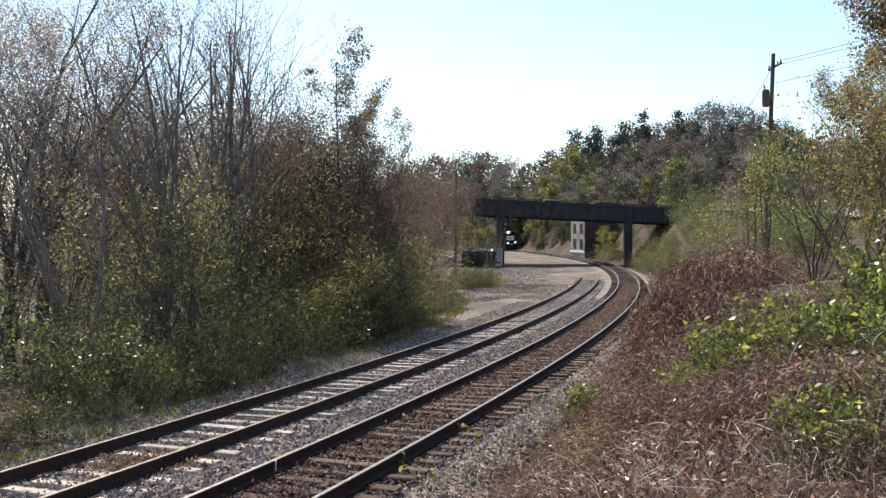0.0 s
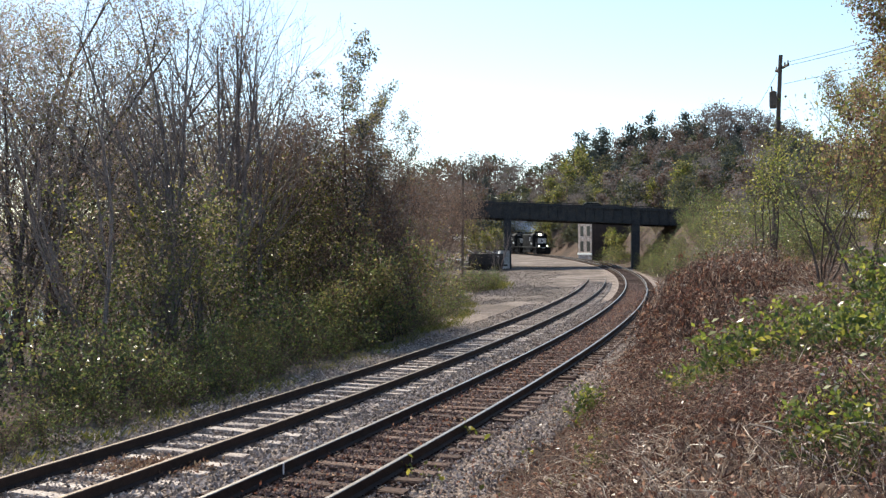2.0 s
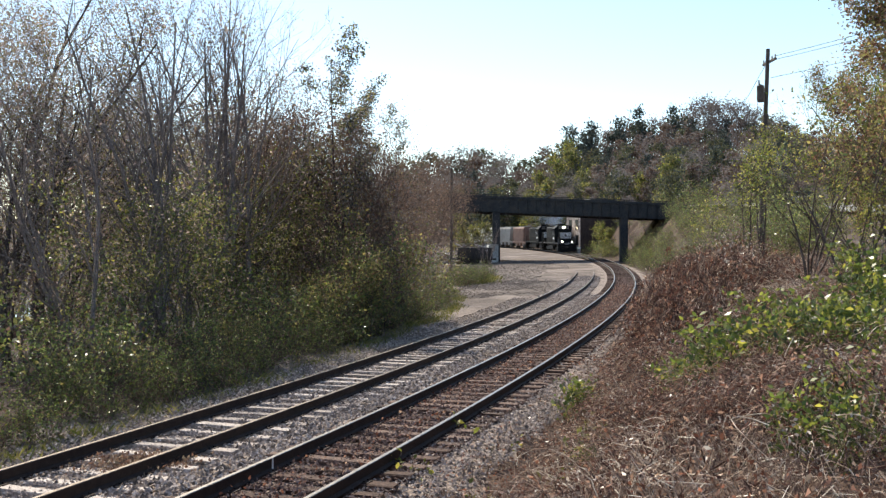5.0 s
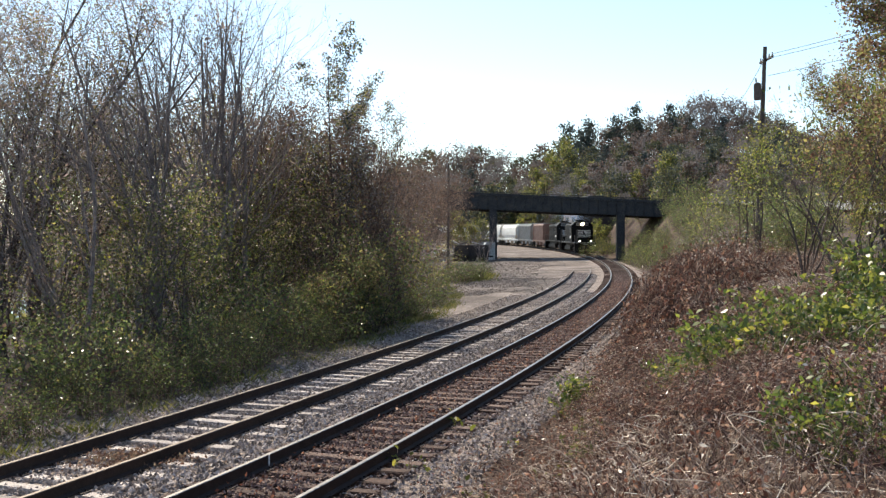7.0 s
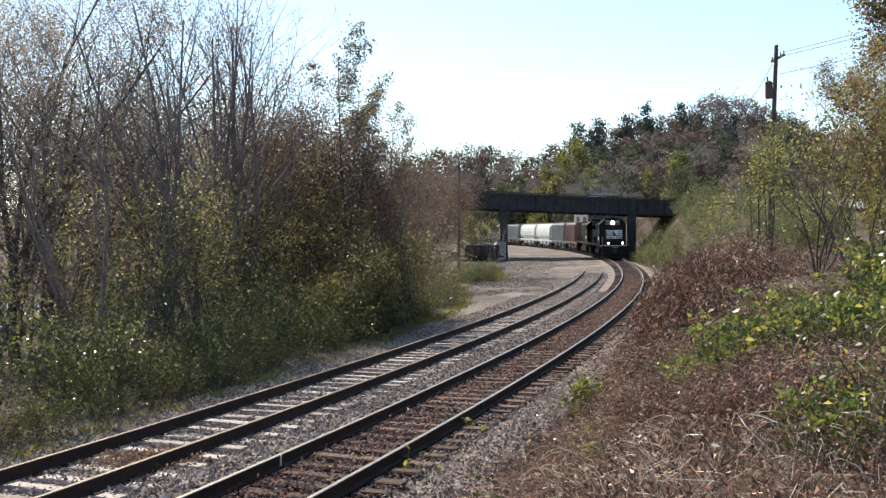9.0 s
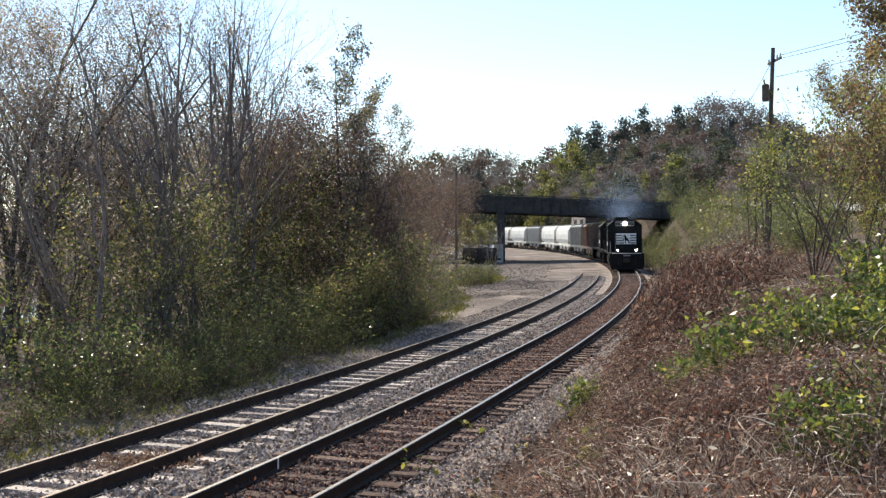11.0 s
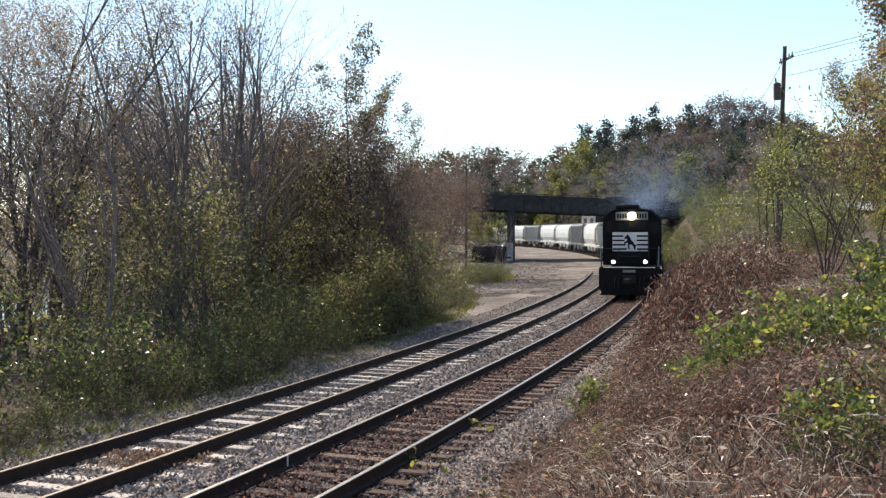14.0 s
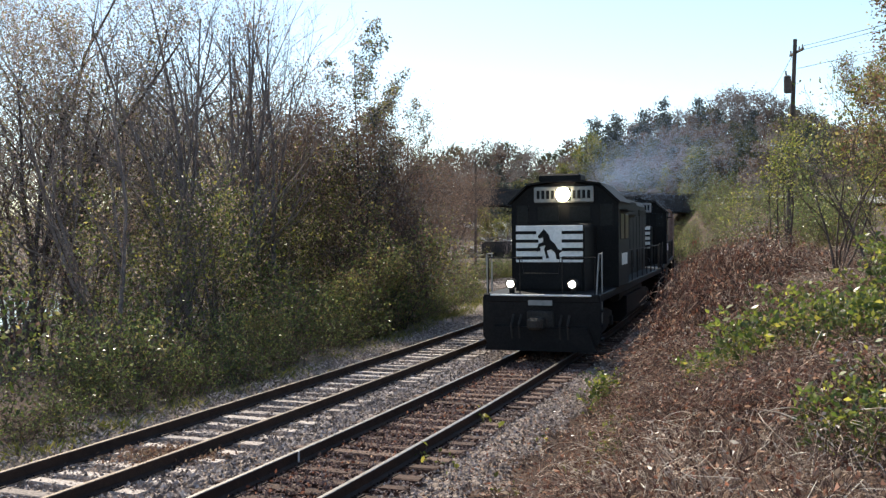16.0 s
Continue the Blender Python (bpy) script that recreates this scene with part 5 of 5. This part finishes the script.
        if math.hypot(x, y) > 6.0:
            bramble.put(rng, x, y, rng.uniform(0.25, 0.55), wide=rng.uniform(0.5, 0.9))
    # dead bramble mounds along the foot of the bank and up it
    for k in range(100):
        s = rng.uniform(5, 55) if k % 2 else rng.uniform(20, 44)
        o = rng.uniform(np.interp(s, (5, 12, 50), (4.2, 3.5, 3.2)), np.interp(s, (5, 14, 50), (4.6, 5.6, 6.5)))
        x, y, _ = on_track(s, o)
        if 860 < side_of(x, y) < 1580:
            deadbush.put(rng, x, y, rng.uniform(0.6, 1.0) * np.interp(s, (5, 15, 24, 50), (0.7, 1.2, 2.1, 2.2)))
    for bearing, y, h in ((1145, 108, 1.5), (1160, 102, 1.8), (1180, 106, 2.0), (1170, 96, 1.6), (1195, 100, 2.2), (1210, 106, 2.6), (1190, 90, 1.9), (1220, 95, 2.6), (1240, 100, 3.4), (1230, 86, 2.4), (1250, 90, 3.0), (1155, 112, 1.8), (1205, 112, 2.4), (1235, 110, 3.8), (1128, 104, 2.0), (1140, 98, 2.2), (1150, 92, 2.2), (1165, 86, 2.4), (1180, 80, 2.4), (1136, 110, 2.0), (1148, 105, 2.2), (1158, 99, 2.4), (1170, 103, 2.6), (1142, 114, 2.2), (1160, 110, 2.6), (1130, 100, 1.6), (1185, 97, 2.4), (1200, 78, 2.2), (1060, 126, 2.0), (1072, 130, 2.4), (1085, 134, 2.6), (1098, 128, 2.0), (1130, 124, 2.4), (1150, 128, 2.6), (1165, 122, 2.2), (1180, 130, 3.0), (1120, 140, 3.0)):
        x = at_side(bearing, y)
        shrub.put(rng, x, y, h)
    # bushes up the bank towards the bridge
    for k in range(64):
        y = rng.uniform(42, 116)
        bearing = rng.uniform(np.interp(y, (42, 48, 80, 116), (1290, 1245, 1195, 1150)), 1470)
        x = at_side(bearing, y)
        shrub.put(rng, x, y, rng.uniform(1.2, 2.6))
    for k in range(10):
        y = rng.uniform(70, 130)
        bearing = rng.uniform(1260, 1620)
        x = at_side(bearing, y)
        rng.choice((far_olive, far_rust, far_grey)).put(rng, x, y, rng.uniform(0.6, 1.0) * max(4.0, height_to(x, y, 315)))


golden = Grove(make_pool(2, 780, name="golden_tree", label="tall tree with dense gold and russet autumn leaves", category="tree", group="trees on the bank", height=10.0, leaves=22000, leaf_mat=[L_RUST, L_OLIVE, L_DEAD, L_OLIVE], leaf_size=0.1, bark=M_BARK, stems=2, lean=0.15, first=0.15, ratio=0.45, kids=9, levels=4, up=0.2, trunk_r=0.13, wander=0.16, puff=0.22))
plant_right()
for grove in (bare, brown, crest, bramble, mound, tan, haze, thicket, rust, olive, shrub, scrub, far_rust, far_olive, far_grey, far_dark, far_lime, deadbush, weed, sprig, sapling, openbush, golden):
    grove.close()


# ---- weeds round the yard's pole ----
def blades(name, label, spots, n, tall, seed, mat=L_GRASS):
    r = np.random.RandomState(seed)
    k = r.randint(0, len(spots), n)
    c = np.array([(x, y) for x, y, w in spots])[k] + r.normal(size=(n, 2)) * np.array([w for x, y, w in spots])[k, None]
    z = ground_z(c[:, 0], c[:, 1])
    p = np.stack([c[:, 0], c[:, 1], z - 0.02], 1)
    h = tall * r.uniform(0.4, 1.1, (n, 1)) * r.uniform(0.45, 1.15, len(spots))[k][:, None]
    a = r.uniform(0, 6.283, n)
    w = np.stack([np.cos(a), np.sin(a), 0 * a], 1) * 0.012 * (0.6 + tall)
    lean = np.concatenate([r.normal(size=(n, 2)) * 0.45, np.ones((n, 1))], 1)
    v = np.stack([p - w, p + w, p + lean * h * 0.6 + w * 0.7, p + lean * h * np.array((1.25, 1.25, 1.0))], 1)
    tagged(new(name, quads_mesh(name, v, mat)), label, "grass", kind="stuff")


blades("tall_weeds", "yellow-green tall weeds on the yard's edge", [(1.0, 74, 0.7), (2.4, 70, 0.8), (0.2, 72, 0.9), (3.2, 72, 0.6), (2.2, 77, 0.9), (-0.5, 76, 0.9), (3.9, 75, 0.5), (1.8, 70, 0.6), (-0.2, 70, 0.5), (2.6, 73, 0.5)], 4500, 0.75, 4)
slope_rng = random.Random(17)
slope_spots = []
for k in range(90):
    gy_ = slope_rng.uniform(40, 112)
    slope_spots.append(((slope_rng.uniform(1260, 1540) - 784) / 1644 * gy_, gy_, 1.5))
blades("slope_grass", "yellow-green rough grass on the upper bank below the road", slope_spots, 7000, 0.4, 14)
bank_spots = [tuple(on_track(s, o)[:2]) + (0.45,) for s in np.arange(-2, 9, 0.8) for o in (4.3, 5.0, 5.7, 6.4, 7.1)]
bank_spots = [q for q in bank_spots if math.hypot(q[0], q[1]) > 3.5 and q[1] > 2]
blades("dry_grass", "pale dry matted grass on the near bank", bank_spots, 4500, 0.2, 8, L_DRY)
wood_edge = [tuple(on_track(s, float(np.interp(s, (0, 12, 30, 36, 45, 56), (-5.0, -5.4, -6.5, -7.2, -8.9, -12.2))))[:2]) + (0.28,) for s in np.arange(1, 56, 1.0)]
blades("edge_grass", "thin dry grass at the foot of the wood", wood_edge, 5200, 0.25, 6)


# ---- poles and wires ----
def build_utility_pole(name, label, x, y, top, lean, arm):
    zb = gz(x, y)
    pole = tagged(new(name), label, "utility pole", group="utility poles")
    bm = bmesh.new()
    bm_tube(bm, [(lean * f, 0, f * (top - zb + 0.3) - 0.3) for f in (0, 0.33, 0.66, 1.0)], [0.14, 0.125, 0.115, 0.10], 12)
    part("shaft", bm, M_WOODPOLE, pole)
    if arm:
        h = top - zb
        box_part("crossarm", (lean * 0.93 + 0.1, 0, h * 0.935), (0.1, 1.9, 0.12), M_WOODPOLE, pole, 0.015)
        for k in (-0.85, -0.4, 0.4, 0.85):
            bm = bmesh.new()
            bm_tube(bm, ((lean * 0.93 + 0.1, k, h * 0.935 + 0.06), (lean * 0.93 + 0.1, k, h * 0.935 + 0.24)), [0.05, 0.035], 8)
            part("insulator", bm, M_CONCRETE, pole)
        bm = bmesh.new()
        bm_tube(bm, ((lean * 0.8 - 0.36, -0.12, h * 0.73), (lean * 0.8 - 0.36, -0.12, h * 0.73 + 0.12), (lean * 0.8 - 0.36, -0.12, h * 0.73 + 0.85), (lean * 0.8 - 0.36, -0.12, h * 0.73 + 0.92)), [0.16, 0.19, 0.19, 0.08], 14)
        bm_tube(bm, ((lean * 0.8 - 0.42, -0.12, h * 0.73 + 0.9), (lean * 0.8 - 0.45, -0.12, h * 0.73 + 1.15)), 0.04, 8)
        bm_box(bm, (lean * 0.8 - 0.12, -0.06, h * 0.73 + 0.5), (0.3, 0.1, 0.1))
        part("transformer", bm, M_WOODPOLE, pole, "dull grey-brown transformer can")
    pole.matrix_basis = pose(x, y, zb)
    return pole


build_utility_pole("utility_pole", "leaning wooden utility pole with crossarm and grey transformer", 17.0, 49.0, 3.2 + 330 * 49 / 1644, 0.4, True)
build_utility_pole("bare_pole", "thin brown wooden pole standing in the yard's weeds", 1.1, 84.0, 9.6, 0.1, False)


def wire(a, b, sag):
    pts = [Vector(a).lerp(Vector(b), k / 14) - Vector((0, 0, sag * 4 * (k / 14) * (1 - k / 14))) for k in range(15)]
    bm = bmesh.new()
    bm_tube(bm, pts, 0.014, 4)
    tagged(part("power_line", bm, M_DIRTY, None), "thin dark overhead power line", "power line", group="power lines")


for dx, dz in ((-0.85, 0), (0.85, 0), (0.0, -1.0)):
    wire((17.5, 48.9 + dx, 12.5 + dz), (30 + dx, 14, 14 + dz), 0.6)
wire((17.4, 48.9, 12.5), (40, 135, 17), 0.8)
wire((-20, 190, 22.5), (26, 240, 32), 1.2)
wire((-20, 192, 21.0), (26, 242, 30), 1.2)


# ---- tower-like building behind the bridge ----
def build_tower():
    b = tagged(new("old_building"), "narrow old brick building, shaded walls coloured dark, sunlit plastered window front pale, low roof", "building")
    h, w, d = 8.75, 6.8, 6.2
    bm = bmesh.new()
    bm_box(bm, (w / 2, d / 2, h / 2 - 0.5), (w, d, h + 1.0), 0.04)
    # dark walls and pale left front carry shade and sun in their colours
    part("wall", bm, M_SHADE_BRICK, b)
    bm = bmesh.new()
    bm_prism(bm, ((-0.35, h), (w + 0.35, h), (w + 0.35, h + 0.18), (w * 0.62, h + 0.75), (w * 0.38, h + 0.75), (-0.35, h + 0.18)), -0.35, d + 0.35, "y")
    part("roof", bm, M_ROAD, b)
    facade = box_part("facade", (-0.06, d / 2, h / 2 - 0.5), (0.12, d, h + 0.98), M_LIT_PLASTER, b, 0.01, "plastered window front coloured pale as the sunlit side")
    for z in (1.7, 4.3, 6.6):
        for y in (1.4, 4.4):
            win = box_part("window", (-0.13, y, z + 0.8), (0.06, 1.3, 1.7), M_GLASS, facade, label="dark tall window")
    box_part("string_course", (-0.14, d / 2, 1.2), (0.2, d + 0.2, 0.35), M_WHITE, facade, 0.02)
    b.matrix_basis = pose(23.7, 155, gz(25, 156) - 0.2, 0, 0, 13)
    return b


build_tower()


# ---- road on the bank ----
def build_road():
    pts = [(33, 123), (38, 116), (40, 100), (40, 80), (41, 60), (44, 30), (46, 0), (47, -60)]
    verts, faces = [], []
    fine = []
    for (x0, y0), (x1, y1) in zip(pts, pts[1:]):
        for k in range(8):
            fine.append((x0 + (x1 - x0) * k / 8, y0 + (y1 - y0) * k / 8))
    for i, (x, y) in enumerate(fine):
        nx, ny = fine[min(i + 1, len(fine) - 1)][0] - fine[max(i - 1, 0)][0], fine[min(i + 1, len(fine) - 1)][1] - fine[max(i - 1, 0)][1]
        l = math.hypot(nx, ny)
        for o in (-3.6, 3.6):
            verts.append((x - ny / l * o, y + nx / l * o, max(gz(x, y), gz(x - ny / l * o, y + nx / l * o)) + 0.12))
    for i in range(len(fine) - 1):
        faces.append((2 * i, 2 * i + 1, 2 * i + 3, 2 * i + 2))
    me = mesh_of("road", verts, faces, M_PAVE)
    tagged(new("road", me), "pale worn asphalt road along the bank", "road", kind="structure")


M_PAVE = material("worn_pavement", ((0.26, 0.25, 0.24), (0.36, 0.35, 0.33)), 0.6, 0.9, fine=12)
build_road()


# ---- scrap trailer and heap in the yard ----
def build_trailer():
    t = tagged(new("scrap_trailer"), "dark steel dump trailer loaded with scrap timber in the yard", "trailer")
    bm = bmesh.new()
    bm_prism(bm, ((-1.1, 0.75), (1.1, 0.75), (1.25, 2.0), (-1.25, 2.0)), -2.1, 2.1, "x")
    for k in range(6):
        bm_box(bm, (-1.9 + 0.76 * k, -1.22, 1.4), (0.1, 0.12, 1.2))
    part("bed", bm, M_STEEL, t)
    box_part("chassis", (0, 0, 0.62), (5.4, 0.9, 0.2), M_DIRTY, t, 0.03)
    for x in (-1.0, 0.1, 1.5):
        for y in (-0.95, 0.95):
            bm = bmesh.new()
            bm_tube(bm, ((x, y - 0.14, 0.48), (x, y + 0.14, 0.48)), 0.48, 18)
            part("tyre", bm, M_DIRTY, t)
    rng = random.Random(8)
    for k in range(22):
        box_part("board", (rng.uniform(-1.7, 1.7), rng.uniform(-0.8, 0.8), 2.0 + rng.uniform(-.1, .5)), (rng.uniform(0.8, 2.2), 0.2, 0.08), rng.choice((M_TIE_OLD, M_TIE, M_GREYCAR, M_WHITE)), t, rot=Euler((rng.uniform(-.4, .4), rng.uniform(-.5, .5), rng.uniform(0, 3))).to_matrix().to_4x4())
    t.matrix_basis = pose(4.2, 112, gz(4.2, 112), 0, 0, 6)
    heap = tagged(new("timber_heap"), "heap of pale broken boards and old ties on the ground", "scrap heap")
    for k in range(26):
        u = rng.random()
        box_part("board", (rng.uniform(-1.6, 1.6) * (1 - 0.5 * u), rng.uniform(-0.9, 0.9), 0.08 + 1.25 * u), (rng.uniform(1.0, 2.4), 0.24, 0.16), rng.choice((M_TIE_OLD, M_TIE, M_TIE_OLD, M_BROWNCAR, M_WHITE)), heap, 0.01, rot=Euler((rng.uniform(-.3, .3), rng.uniform(-.35, .35), rng.uniform(0, 3))).to_matrix().to_4x4())
    heap.matrix_basis = pose(0.9, 111, gz(0.9, 111), 0, 0, 0)


build_trailer()


# ---- cars that cross the bridge ----
def build_car(label, paint):
    c = tagged(new("car"), label, "car", group="cars on the bridge")
    bm = bmesh.new()
    bm_prism(bm, ((-2.2, 0.35), (2.2, 0.35), (2.25, 0.7), (2.1, 0.9), (1.1, 1.0), (-1.6, 1.02), (-2.2, 0.95)), -0.88, 0.88, "y")
    bmesh.ops.bevel(bm, geom=list(bm.edges), offset=0.05, segments=1, affect="EDGES")
    part("body", bm, paint, c)
    bm = bmesh.new()
    bm_prism(bm, ((-1.9, 0.98), (1.0, 0.98), (0.3, 1.5), (-1.3, 1.52)), -0.78, 0.78, "y")
    part("cabin", bm, M_GLASS, c)
    box_part("roof", (-0.5, 0, 1.53), (1.7, 1.5, 0.06), paint, c, 0.02)
    for x in (-1.35, 1.35):
        for y in (-0.82, 0.82):
            bm = bmesh.new()
            bm_tube(bm, ((0, -0.1, 0), (0, 0.1, 0)), 0.33, 18)
            w = part("wheel", bm, M_DIRTY, c)
            w.location = (x, y, 0.33)
    return c


CARS = (build_car("white passenger car crossing the bridge", M_WHITE), build_car("silver-grey passenger car crossing the bridge", M_GREYCAR))


# ---- diesel exhaust ----
M_SMOKE = material("smoke_soot", ((0.26, 0.36, 0.54), (0.36, 0.46, 0.64)), 1, 0.95, by="island", bump=0, through_light=0.5, fine=3, spec=0.0)


def build_smoke():
    """Exhaust as clouds of tiny drifting flecks, thinner with distance from the stack."""
    smoke = tagged(new("exhaust_smoke"), "thin blue-grey diesel exhaust drifting above the locomotives", "smoke")
    r = np.random.RandomState(44)
    for y, z, rad, n in ((-3.5, 5.2, 0.55, 9000), (-6.5, 5.6, 1.0, 20000), (-11.5, 6.3, 1.6, 36000), (-18.0, 7.4, 2.3, 42000), (-27.0, 8.6, 3.0, 38000)):
        c = r.normal(size=(n, 3)) * np.array((0.9, 1.5, 0.55)) * rad
        ob = tagged(new("puff", leaf_mesh("puff", c, 0.017, r, M_SMOKE, droop=0)), kind="stuff")
        ob.parent = smoke
        ob.location = (-0.45 * rad, y, z)
        ob.visible_shadow = False
    return smoke


SMOKE = build_smoke()


# ---- small marks on the tracks ----
def leaf_drift():
    r = np.random.RandomState(15)
    n = 1500
    c = np.stack([-4.55 + r.normal(size=n) * 0.42, 14.05 + r.normal(size=n) * 0.3, -0.19 + r.uniform(0, 0.05, n)], 1)
    tagged(new("leaf_drift", leaf_mesh("leaf_drift", c, 0.06, r, L_RUST, droop=0)), "drift of fallen orange-brown leaves between the siding rails", "fallen leaves", kind="stuff")


n_fall = 2600
fall_r = np.random.RandomState(61)
fall = np.array([on_track(q, w) for q, w in zip(fall_r.uniform(2, 60, n_fall), fall_r.uniform(-0.7, 0.7, n_fall))])
fall[:, 2] -= fall_r.uniform(0.12, 0.18, n_fall)
tagged(new("track_leaves", leaf_mesh("track_leaves", fall, 0.06, fall_r, L_DEAD, droop=0)), "fallen red-brown leaves caught between the main track's rails", "fallen leaves", kind="stuff")
leaf_drift()
mx, my, _ = on_track(5.62, -0.715)
mark = box_part("paint_mark", (0, 0, -0.09), (0.012, 0.03, 0.17), M_WHITE, main_track, label="pale paint mark on the rail's side")
mark.matrix_basis = pose(mx, my, 0, 0, 0, -21)


def bridge_pose(x, y, turn):
    return pose(x, y, 6.98 - 0.046 * (x - 16), 0, 2.6 if turn == 0 else -2.6, turn)


def motions():
    for thing, back in TRAIN:
        walk(thing, [(0.5 * k, car_pose(head_s(0.5 * k) + back)) for k in range(33)])
    walk(SMOKE, [(0.5 * k, car_pose(head_s(0.5 * k) + 6.0)) for k in range(33)])
    # the white car rolls off to the left and stops out of the way, the other to the bridge's right end
    west = [(0.0, 13.9), (0.5, 5.4), (1.0, -1.5), (1.5, -7.5), (2.0, -12.5), (2.5, -16.0), (3.0, -18.0), (16.0, -18.0)]
    walk(CARS[0], [(t, bridge_pose(x, BY + 6.6, 180)) for t, x in west])
    east = [(0.0, -4.5), (0.5, 1.3), (1.0, 7.2), (1.5, 13.0), (2.0, 18.9), (2.5, 24.7), (3.0, 30.0)]
    rows = [(t, bridge_pose(x, BY + 3.0, 0)) for t, x in east]
    bend = [(3.5, 34.5, 119.5, -28), (4.0, 38.0, 114.5, -62), (4.5, 39.6, 108.0, -82), (5.0, 40.0, 101.0, -90), (7.0, 40.2, 78.0, -90), (9.0, 42.0, 54.0, -85), (11.0, 44.4, 31.0, -85), (13.0, 46.0, 8.0, -88), (16.0, 46.8, -27.0, -89)]
    walk(CARS[1], rows + [(t, pose(x, y, gz(x, y) + 0.14, 0, 0, a)) for t, x, y, a in bend])


motions()
